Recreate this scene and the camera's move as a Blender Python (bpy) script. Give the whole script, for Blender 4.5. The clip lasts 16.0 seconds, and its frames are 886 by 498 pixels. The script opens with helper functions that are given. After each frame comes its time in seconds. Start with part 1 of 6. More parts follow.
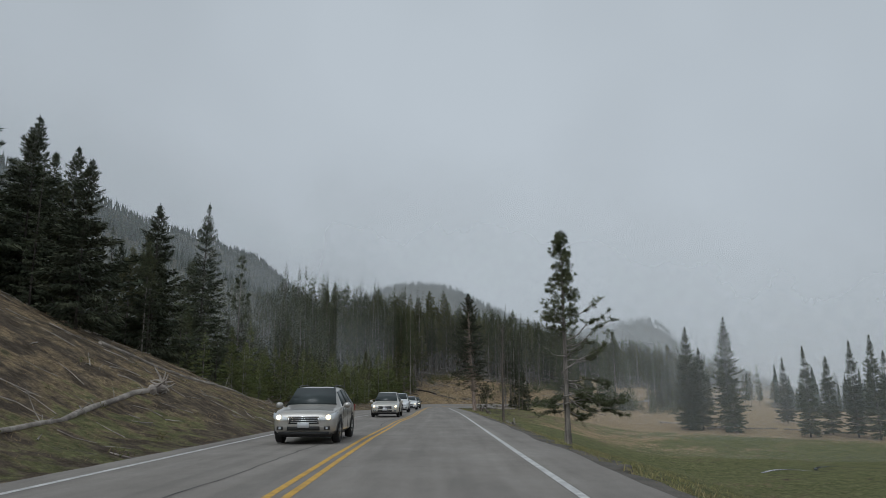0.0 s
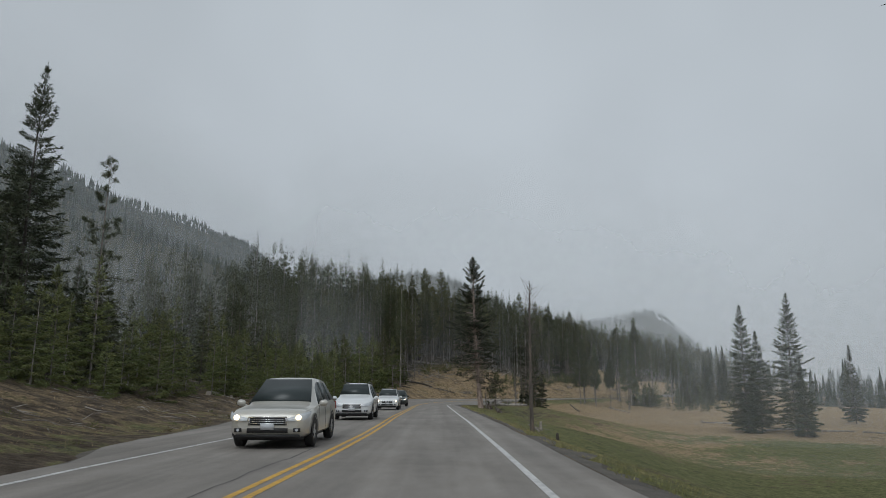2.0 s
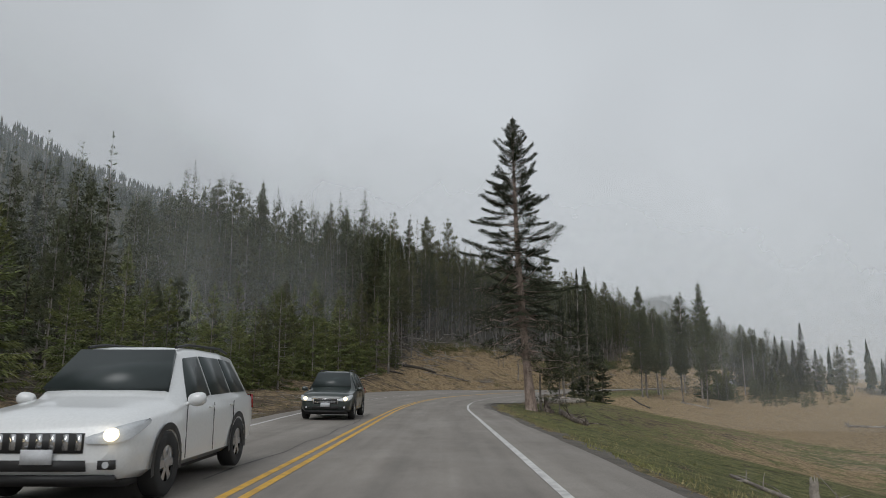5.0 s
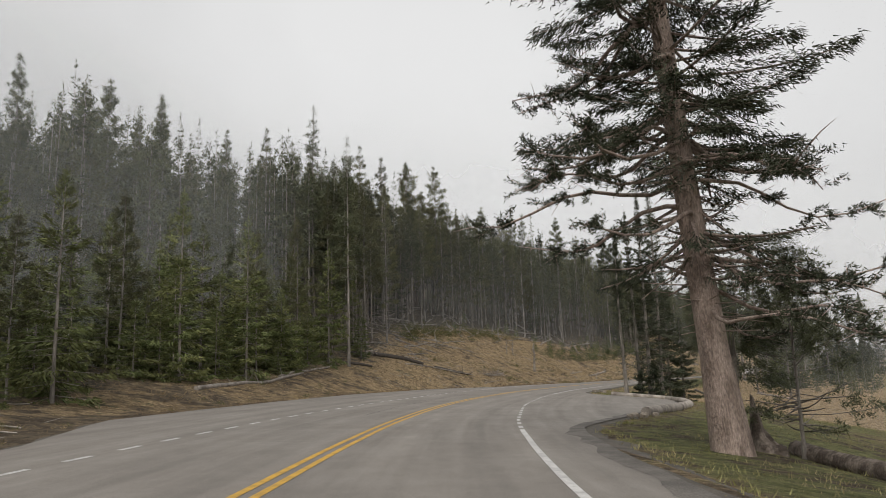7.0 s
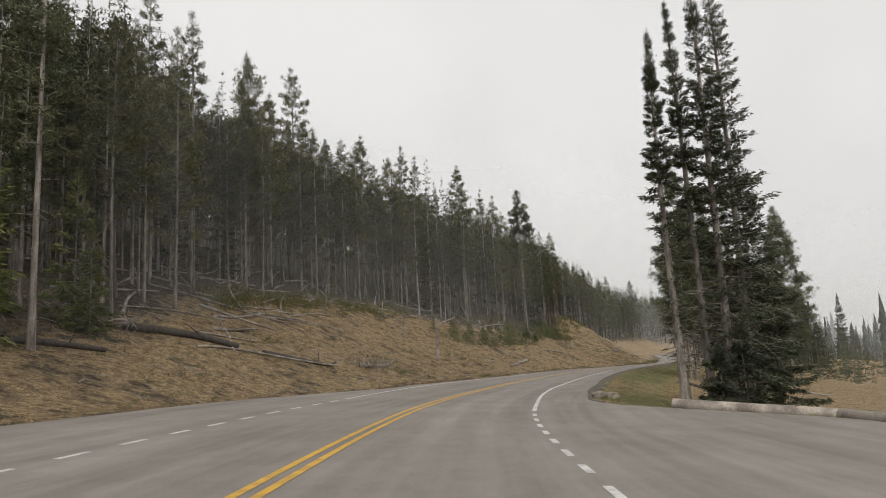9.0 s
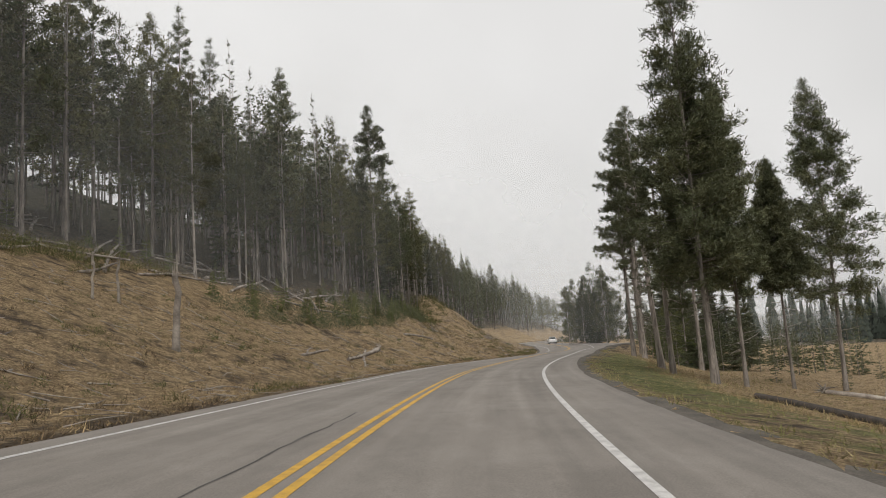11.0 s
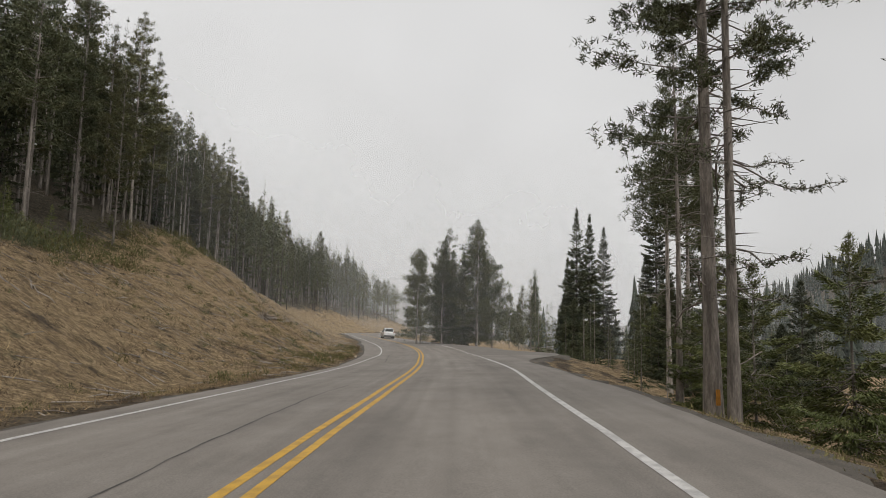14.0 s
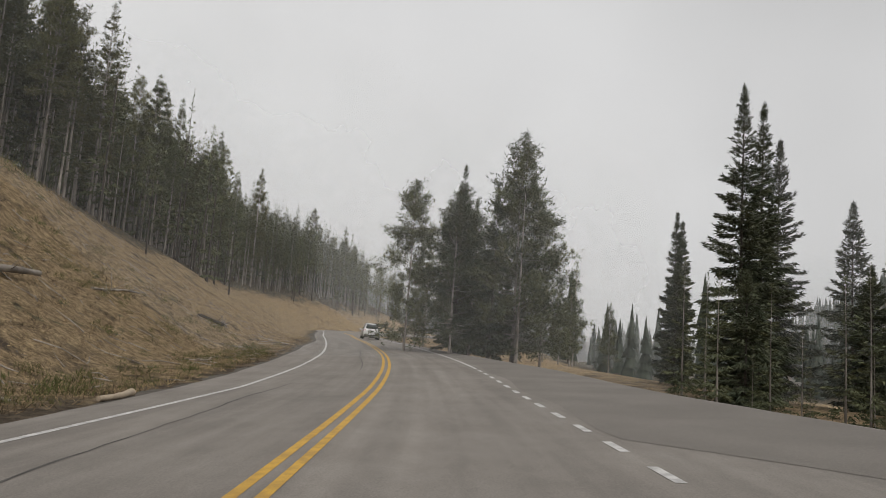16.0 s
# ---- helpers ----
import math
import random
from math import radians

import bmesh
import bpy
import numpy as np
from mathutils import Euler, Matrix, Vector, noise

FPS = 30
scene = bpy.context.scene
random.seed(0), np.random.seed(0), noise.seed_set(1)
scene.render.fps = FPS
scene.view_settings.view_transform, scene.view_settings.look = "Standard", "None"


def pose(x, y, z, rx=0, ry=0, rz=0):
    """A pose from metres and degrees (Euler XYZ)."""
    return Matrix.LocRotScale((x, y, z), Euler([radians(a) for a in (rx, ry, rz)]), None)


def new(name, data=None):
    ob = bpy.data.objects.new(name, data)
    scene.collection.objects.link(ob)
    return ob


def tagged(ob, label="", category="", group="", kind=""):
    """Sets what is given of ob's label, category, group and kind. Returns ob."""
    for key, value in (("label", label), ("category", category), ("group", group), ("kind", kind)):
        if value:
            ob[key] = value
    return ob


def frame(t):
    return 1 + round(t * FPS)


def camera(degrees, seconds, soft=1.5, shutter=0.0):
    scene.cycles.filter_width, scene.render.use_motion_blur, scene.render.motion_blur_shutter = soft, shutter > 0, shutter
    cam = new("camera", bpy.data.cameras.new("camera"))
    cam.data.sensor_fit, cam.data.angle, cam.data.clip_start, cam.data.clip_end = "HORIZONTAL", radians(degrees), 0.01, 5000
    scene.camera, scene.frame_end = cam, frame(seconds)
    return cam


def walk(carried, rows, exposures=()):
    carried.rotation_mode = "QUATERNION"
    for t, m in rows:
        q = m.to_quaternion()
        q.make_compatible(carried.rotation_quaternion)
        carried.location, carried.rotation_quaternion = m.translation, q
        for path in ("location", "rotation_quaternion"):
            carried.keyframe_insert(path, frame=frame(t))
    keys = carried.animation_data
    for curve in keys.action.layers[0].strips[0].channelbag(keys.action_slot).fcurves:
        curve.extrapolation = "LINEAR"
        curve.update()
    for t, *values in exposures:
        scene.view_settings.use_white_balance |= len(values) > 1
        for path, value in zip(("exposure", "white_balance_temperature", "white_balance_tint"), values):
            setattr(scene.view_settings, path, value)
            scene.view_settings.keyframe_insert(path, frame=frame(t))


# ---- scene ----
cam = camera(64.5, 16.0, soft=0.8, shutter=0.04)
METRES, EYE, TILT, LEAN, TURN = 300.0, 1.27, 0.0, 0.0, 0.0
ROWS = [
    (0.0, 0.0, 0.0, 0.0, 0.03, 11.74, 0.16),
    (0.5, 0.0001, 0.0273, 0.0001, -0.03, 11.85, 0.16),
    (1.0, 0.0001, 0.0547, 0.0001, -0.12, 11.88, 0.42),
    (1.5, 0.0001, 0.0823, -0.0001, -0.21, 11.75, 0.26),
    (2.0, 0.0004, 0.1089, -0.0002, -0.19, 11.2, -0.11),
    (2.5, 0.0007, 0.1374, -0.0002, 0.1, 10.76, -0.45),
    (3.0, 0.0006, 0.1668, -0.0005, 0.42, 10.9, -0.42),
    (3.5, 0.0003, 0.1964, -0.0008, 0.51, 11.13, -0.53),
    (4.0, 0.0, 0.2263, -0.0012, 0.27, 10.92, -0.64),
    (6.5, -0.0016, 0.3798, -0.0028, -0.09, 10.01, 1.41),
    (7.0, -0.0016, 0.4114, -0.0033, -0.54, 10.09, 1.9),
    (7.5, -0.0013, 0.4431, -0.0037, -1.67, 10.07, 2.16),
    (8.0, 0.0003, 0.4744, -0.0037, -3.77, 9.62, 2.2),
    (8.5, 0.0035, 0.5058, -0.004, -6.74, 9.32, 2.37),
    (9.0, 0.0085, 0.537, -0.0045, -10.02, 9.21, 2.96),
    (9.5, 0.0153, 0.5679, -0.0048, -13.14, 9.02, 3.7),
    (10.0, 0.0236, 0.5985, -0.0052, -16.3, 8.79, 4.22),
    (12.5, 0.0884, 0.7458, -0.0057, -29.76, 6.8, 0.88),
    (13.0, 0.106, 0.7742, -0.0059, -32.22, 6.78, -0.09),
    (13.5, 0.1253, 0.802, -0.0057, -34.2, 6.84, -0.69),
    (14.0, 0.1456, 0.8293, -0.0056, -35.44, 6.78, -1.28),
    (14.5, 0.1659, 0.8565, -0.0057, -35.96, 6.48, -1.81),
    (15.0, 0.186, 0.8839, -0.006, -35.89, 6.38, -2.59),
    (15.5, 0.2056, 0.9115, -0.0063, -35.35, 6.7, -3.44),
    (16.0, 0.2253, 0.9402, -0.0067, -34.43, 7.12, -4.17),
]
EXPOSURES = [(0.0, -0.42, 5850, 6), (3.0, -0.38, 6000, 7), (4.2, -0.35, 6050, 8), (6.4, 0.1, 6550, 10), (7.5, 0.21, 6700, 11), (10.0, 0.24, 6750, 11), (12.5, 0.18, 6720, 11), (16.0, 0.06, 6650, 11)]
walk(cam, [(t, pose(0, 0, EYE, TILT, LEAN, TURN) @ pose(METRES * x, METRES * y, METRES * z, 90 + pitch, roll, yaw)) for t, x, y, z, yaw, pitch, roll in ROWS],
     exposures=EXPOSURES)
# ---- light ----
SUN_HEIGHT, SUN_ROUND = radians(48), radians(200)
world = bpy.data.worlds.new("overcast_sky")
scene.world = world
world.use_nodes = True
wn, wl = world.node_tree.nodes, world.node_tree.links
wn.clear()
sky = wn.new("ShaderNodeTexSky")
sky.sky_type, sky.sun_disc, sky.sun_elevation, sky.sun_rotation = "NISHITA", False, SUN_HEIGHT, SUN_ROUND
sky.air_density, sky.dust_density = 1.0, 4.0
grey = wn.new("ShaderNodeHueSaturation")
grey.inputs["Saturation"].default_value = 0.12
back = wn.new("ShaderNodeBackground")
back.inputs["Strength"].default_value = 0.12
place = wn.new("ShaderNodeTexCoord")
cloud = wn.new("ShaderNodeTexNoise")
cloud.inputs["Scale"].default_value, cloud.inputs["Detail"].default_value, cloud.inputs["Roughness"].default_value = 1.6, 3.0, 0.45
shade = wn.new("ShaderNodeMapRange")
shade.inputs["From Min"].default_value, shade.inputs["From Max"].default_value = 0.3, 0.7
shade.inputs["To Min"].default_value, shade.inputs["To Max"].default_value = 4.7, 6.5
overcast = wn.new("ShaderNodeCombineColor")
tone = wn.new("ShaderNodeMix")
tone.data_type = "RGBA"
tone.blend_type = "MULTIPLY"
tone.inputs[0].default_value = 1.0
tone.inputs[7].default_value = (0.965, 0.985, 1.0, 1)
veil = wn.new("ShaderNodeMix")
veil.data_type = "RGBA"
veil.inputs[0].default_value = 0.85
out = wn.new("ShaderNodeOutputWorld")
wl.new(sky.outputs[0], grey.inputs["Color"])
wl.new(place.outputs["Generated"], cloud.inputs["Vector"])
wl.new(cloud.outputs["Fac"], shade.inputs["Value"])
for k in range(3):
    wl.new(shade.outputs["Result"], overcast.inputs[k])
wl.new(overcast.outputs[0], tone.inputs[6])
wl.new(grey.outputs[0], veil.inputs[6])
wl.new(tone.outputs[2], veil.inputs[7])
wl.new(veil.outputs[2], back.inputs["Color"])
wl.new(back.outputs[0], out.inputs["Surface"])
sun = new("sun", bpy.data.lights.new("sun", "SUN"))
sun.data.energy, sun.data.angle, sun.data.color = 1.2, radians(35), (1.0, 0.97, 0.93)
sun.rotation_euler = (radians(90) - SUN_HEIGHT, 0, radians(180) - SUN_ROUND)


# ---- materials ----
def material(name, colour, rough=0.8, metal=0.0, vary=0.25, grain=(3.0, 40.0), bump=0.0, second=None, island=0.0, each=0.0, coat=0.0, stretch=(1, 1, 1), mixing=(0.4, 0.62), spec=0.5):
    """A surface with stains at one scale and grain at another, in metres."""
    m = bpy.data.materials.new(name)
    m.use_nodes = True
    n, l = m.node_tree.nodes, m.node_tree.links
    p = n["Principled BSDF"]
    p.inputs["Roughness"].default_value, p.inputs["Metallic"].default_value, p.inputs["Coat Weight"].default_value = rough, metal, coat
    p.inputs["Specular IOR Level"].default_value = spec
    co, mp = n.new("ShaderNodeTexCoord"), n.new("ShaderNodeMapping")
    mp.inputs["Scale"].default_value = stretch
    l.new(co.outputs["Object"], mp.inputs["Vector"])
    big, fine = n.new("ShaderNodeTexNoise"), n.new("ShaderNodeTexNoise")
    for tex, size, detail in ((big, grain[0], 4), (fine, grain[1], 6)):
        tex.inputs["Scale"].default_value, tex.inputs["Detail"].default_value = size, detail
        l.new(mp.outputs[0], tex.inputs["Vector"])
    blend = n.new("ShaderNodeMix")
    blend.data_type = "RGBA"
    other = second or tuple(c * (1 - vary) for c in colour)
    blend.inputs[6].default_value, blend.inputs[7].default_value = (*colour, 1), (*other, 1)
    ramp = n.new("ShaderNodeMapRange")
    ramp.inputs["From Min"].default_value, ramp.inputs["From Max"].default_value = mixing
    l.new(big.outputs["Fac"], ramp.inputs["Value"])
    l.new(ramp.outputs["Result"], blend.inputs[0])
    value = n.new("ShaderNodeMapRange")
    value.inputs["From Min"].default_value, value.inputs["From Max"].default_value = 0.25, 0.75
    value.inputs["To Min"].default_value, value.inputs["To Max"].default_value = 1 - vary, 1 + vary
    l.new(fine.outputs["Fac"], value.inputs["Value"])
    last = value.outputs["Result"]
    for amount, source in ((island, ("ShaderNodeNewGeometry", "Random Per Island")), (each, ("ShaderNodeObjectInfo", "Random"))):
        if amount:
            r = n.new(source[0])
            k = n.new("ShaderNodeMapRange")
            k.inputs["To Min"].default_value, k.inputs["To Max"].default_value = 1 - amount, 1 + amount
            l.new(r.outputs[source[1]], k.inputs["Value"])
            times = n.new("ShaderNodeMath")
            times.operation = "MULTIPLY"
            l.new(last, times.inputs[0])
            l.new(k.outputs["Result"], times.inputs[1])
            last = times.outputs[0]
    hsv = n.new("ShaderNodeHueSaturation")
    l.new(blend.outputs[2], hsv.inputs["Color"])
    l.new(last, hsv.inputs["Value"])
    l.new(hsv.outputs[0], p.inputs["Base Color"])
    if bump:
        b = n.new("ShaderNodeBump")
        b.inputs["Strength"].default_value, b.inputs["Distance"].default_value = min(1, bump * 20), bump
        l.new(fine.outputs["Fac"], b.inputs["Height"])
        l.new(b.outputs[0], p.inputs["Normal"])
    return m


def ground_material():
    """Dry bank, forest floor and grass by what grows there, darker far behind the treeline."""
    m = bpy.data.materials.new("ground_cover")
    m.use_nodes = True
    n, l = m.node_tree.nodes, m.node_tree.links
    p = n["Principled BSDF"]
    p.inputs["Roughness"].default_value, p.inputs["Specular IOR Level"].default_value = 0.95, 0.15
    co = n.new("ShaderNodeTexCoord")

    def tex(size, detail, rough=0.55):
        t = n.new("ShaderNodeTexNoise")
        t.inputs["Scale"].default_value, t.inputs["Detail"].default_value, t.inputs["Roughness"].default_value = size, detail, rough
        l.new(co.outputs["Object"], t.inputs["Vector"])
        return t.outputs["Fac"]

    def rng(src, a, b, c=0.0, d=1.0):
        k = n.new("ShaderNodeMapRange")
        for i, v in zip(("From Min", "From Max", "To Min", "To Max"), (a, b, c, d)):
            k.inputs[i].default_value = v
        l.new(src, k.inputs["Value"])
        return k.outputs["Result"]

    def mix(fac, a, b):
        k = n.new("ShaderNodeMix")
        k.data_type = "RGBA"
        l.new(fac, k.inputs[0])
        for slot, v in ((6, a), (7, b)):
            if isinstance(v, tuple):
                k.inputs[slot].default_value = (*v, 1)
            else:
                l.new(v, k.inputs[slot])
        return k.outputs[2]

    def add(a, b, op="ADD"):
        k = n.new("ShaderNodeMath")
        k.operation = op
        l.new(a, k.inputs[0])
        if isinstance(b, float):
            k.inputs[1].default_value = b
        else:
            l.new(b, k.inputs[1])
        return k.outputs[0]

    def attr(name):
        a = n.new("ShaderNodeAttribute")
        a.attribute_name = name
        return a.outputs["Fac"]

    mid, coarse, fine, grit, clods = tex(0.9, 6, 0.65), tex(0.16, 5), tex(9.0, 6, 0.7), tex(45.0, 4, 0.7), tex(2.6, 5, 0.6)
    earth = mix(rng(mid, 0.38, 0.6), (0.105, 0.082, 0.06), (0.195, 0.155, 0.108))
    straw = mix(rng(fine, 0.35, 0.65), (0.25, 0.18, 0.108), (0.44, 0.33, 0.195))
    green = mix(rng(mid, 0.35, 0.62), (0.106, 0.12, 0.048), (0.205, 0.202, 0.09))
    wood = mix(rng(fine, 0.35, 0.65), (0.075, 0.066, 0.05), (0.15, 0.128, 0.096))
    wob = add(rng(mid, 0.3, 0.7, -0.5, 0.5), rng(coarse, 0.3, 0.7, -0.3, 0.3))
    c = mix(rng(add(attr("straw"), wob), 0.3, 0.7), earth, straw)
    c = mix(rng(add(attr("green"), wob), 0.35, 0.65), c, green)
    c = mix(rng(add(attr("litter"), wob), 0.35, 0.65), c, wood)
    # a darker floor colour, blended in deep among the trees
    deep_floor = mix(rng(mid, 0.35, 0.65), (0.05, 0.053, 0.036), (0.1, 0.096, 0.066))
    c = mix(attr("deep"), c, deep_floor)
    hsv = n.new("ShaderNodeHueSaturation")
    l.new(c, hsv.inputs["Color"])
    l.new(add(add(rng(grit, 0.3, 0.7, 0.6, 1.4), rng(fine, 0.3, 0.7, 0.66, 1.34), "MULTIPLY"), rng(clods, 0.34, 0.66, 0.62, 1.3), "MULTIPLY"), hsv.inputs["Value"])
    l.new(hsv.outputs[0], p.inputs["Base Color"])
    b = n.new("ShaderNodeBump")
    b.inputs["Strength"].default_value, b.inputs["Distance"].default_value = 0.9, 0.2
    l.new(add(add(fine, add(grit, 0.4, "MULTIPLY")), add(clods, 1.6, "MULTIPLY")), b.inputs["Height"])
    l.new(b.outputs[0], p.inputs["Normal"])
    return m


def asphalt_material():
    """Worn asphalt: streaks along the lanes, tar seams, patches and grit."""
    m = material("worn_asphalt", (0.207, 0.186, 0.164), 0.85, vary=0.24, grain=(0.5, 55), bump=0.008, second=(0.244, 0.221, 0.196), mixing=(0.35, 0.68))
    n, l = m.node_tree.nodes, m.node_tree.links
    p = n["Principled BSDF"]
    base = p.inputs["Base Color"].links[0].from_socket
    xyz = n.new("ShaderNodeCombineXYZ")
    for name, slot, k in (("station", 0, 0.05), ("across", 1, 1.0)):
        at, times = n.new("ShaderNodeAttribute"), n.new("ShaderNodeMath")
        at.attribute_name = name
        times.operation = "MULTIPLY"
        times.inputs[1].default_value = k
        l.new(at.outputs["Fac"], times.inputs[0])
        l.new(times.outputs[0], xyz.inputs[slot])

    def streak(size, detail, lo, hi, dark, light, seed, squeeze=(1, 1, 1), warp=0.0):
        mp, t, r = n.new("ShaderNodeMapping"), n.new("ShaderNodeTexNoise"), n.new("ShaderNodeMapRange")
        mp.inputs["Location"].default_value, mp.inputs["Scale"].default_value = (seed, seed * .7, 0), squeeze
        t.inputs["Scale"].default_value, t.inputs["Detail"].default_value, t.inputs["Distortion"].default_value = size, detail, warp
        for i, v in zip(("From Min", "From Max", "To Min", "To Max"), (lo, hi, dark, light)):
            r.inputs[i].default_value = v
        l.new(xyz.outputs[0], mp.inputs["Vector"])
        l.new(mp.outputs[0], t.inputs["Vector"])
        l.new(t.outputs["Fac"], r.inputs["Value"])
        return r.outputs["Result"]

    value = None
    for part in (streak(1.0, 4, .35, .65, .88, 1.08, 3.0, (3.0, 1.1, 1)), streak(2.2, 5, .3, .7, .93, 1.07, 9.0, (.9, 1.6, 1)), streak(3.0, 6, .3, .7, .94, 1.06, 15.0, (12, 1.2, 1), .3), streak(1.0, 3, .35, .65, .9, 1.08, 21.0, (.05, 1.5, 1)), streak(1.0, 3, .55, .75, 1.0, .86, 27.0, (1.2, .9, 1), .6)):
        if value is None:
            value = part
        else:
            times = n.new("ShaderNodeMath")
            times.operation = "MULTIPLY"
            l.new(value, times.inputs[0])
            l.new(part, times.inputs[1])
            value = times.outputs[0]
    hsv = n.new("ShaderNodeHueSaturation")
    l.new(base, hsv.inputs["Color"])
    l.new(value, hsv.inputs["Value"])
    l.new(hsv.outputs[0], p.inputs["Base Color"])
    return m


ASPHALT = asphalt_material()
SNAG_BARK = material("dead_tree_bark", (0.13, 0.108, 0.095), 0.95, vary=0.35, grain=(1.4, 14), bump=0.02, stretch=(3, 3, .5), second=(0.22, 0.17, 0.13), mixing=(.5, .75))
def haze_sheet_material():
    """Haze painted on sheets: mostly see-through, white, thinning out upwards and in wisps."""
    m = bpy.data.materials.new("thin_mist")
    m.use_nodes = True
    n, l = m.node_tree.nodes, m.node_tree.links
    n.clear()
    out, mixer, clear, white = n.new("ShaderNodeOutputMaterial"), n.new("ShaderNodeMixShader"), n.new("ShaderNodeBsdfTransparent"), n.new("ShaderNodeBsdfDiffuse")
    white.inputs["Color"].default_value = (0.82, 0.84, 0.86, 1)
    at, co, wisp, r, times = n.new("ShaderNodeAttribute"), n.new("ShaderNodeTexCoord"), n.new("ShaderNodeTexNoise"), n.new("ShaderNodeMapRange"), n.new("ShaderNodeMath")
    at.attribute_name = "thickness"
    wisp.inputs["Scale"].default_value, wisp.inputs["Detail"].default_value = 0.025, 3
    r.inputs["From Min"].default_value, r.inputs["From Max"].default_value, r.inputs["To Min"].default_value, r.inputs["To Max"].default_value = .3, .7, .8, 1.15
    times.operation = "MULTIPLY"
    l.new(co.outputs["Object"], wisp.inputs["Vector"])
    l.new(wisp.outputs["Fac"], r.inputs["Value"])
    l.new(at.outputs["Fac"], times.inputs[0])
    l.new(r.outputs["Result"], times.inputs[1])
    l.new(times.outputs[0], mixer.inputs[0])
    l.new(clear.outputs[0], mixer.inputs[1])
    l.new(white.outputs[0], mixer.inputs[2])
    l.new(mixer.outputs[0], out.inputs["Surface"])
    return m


HAZE_SHEET = haze_sheet_material()
GRAVEL = material("gravel_shoulder", (0.115, 0.1, 0.082), 0.95, vary=0.35, grain=(1.5, 30), bump=0.03)
WHITE_LINE = material("white_road_paint", (0.62, 0.61, 0.59), 0.7, vary=0.12, grain=(5, 50), second=(0.42, 0.41, 0.4))
YELLOW_LINE = material("yellow_road_paint", (0.62, 0.36, 0.045), 0.7, vary=0.12, grain=(4, 50), second=(0.46, 0.27, 0.05))
GROUND = ground_material()
BARK = material("grey_bark", (0.29, 0.258, 0.228), 0.95, vary=0.35, grain=(2, 14), bump=0.03, stretch=(3, 3, .5), second=(0.14, 0.123, 0.109), each=0.25)
RED_BARK = material("reddish_bark", (0.4, 0.31, 0.262), 0.95, vary=0.5, grain=(2.2, 16), bump=0.08, stretch=(1.8, 1.8, .6), second=(0.22, 0.165, 0.135), mixing=(.42, .66))
DARK_BARK = material("dark_bark", (0.085, 0.072, 0.062), 0.95, vary=0.35, grain=(2, 14), bump=0.03, stretch=(3, 3, .5))
DEAD = material("weathered_deadwood", (0.36, 0.32, 0.275), 0.9, vary=0.3, grain=(1.5, 18), bump=0.02, second=(0.17, 0.145, 0.125), each=0.2)
SPRUCE = material("spruce_needles", (0.055, 0.067, 0.041), 0.75, vary=0.3, grain=(0.6, 9), second=(0.082, 0.088, 0.052), island=0.4, each=0.25, spec=0.25)
PINE = material("pine_needles", (0.078, 0.09, 0.049), 0.75, vary=0.3, grain=(0.6, 9), second=(0.11, 0.115, 0.061), island=0.4, each=0.25, spec=0.25)
OLIVE = material("olive_pine_needles", (0.088, 0.094, 0.046), 0.75, vary=0.3, grain=(0.6, 9), second=(0.125, 0.12, 0.058), island=0.4, each=0.3, spec=0.25)
OLD_NEEDLES = material("dark_old_needles", (0.042, 0.049, 0.03), 0.8, vary=0.3, grain=(0.6, 9), second=(0.06, 0.066, 0.04), island=0.4, spec=0.2)
YOUNG = material("young_pine_needles", (0.115, 0.138, 0.05), 0.75, vary=0.3, grain=(0.6, 9), second=(0.165, 0.172, 0.064), island=0.4, each=0.25, spec=0.25)
FAR_PINE = material("dark_far_needles", (0.046, 0.057, 0.044), 0.85, vary=0.2, grain=(0.02, 2), second=(0.062, 0.072, 0.058), island=0.35, spec=0.2)


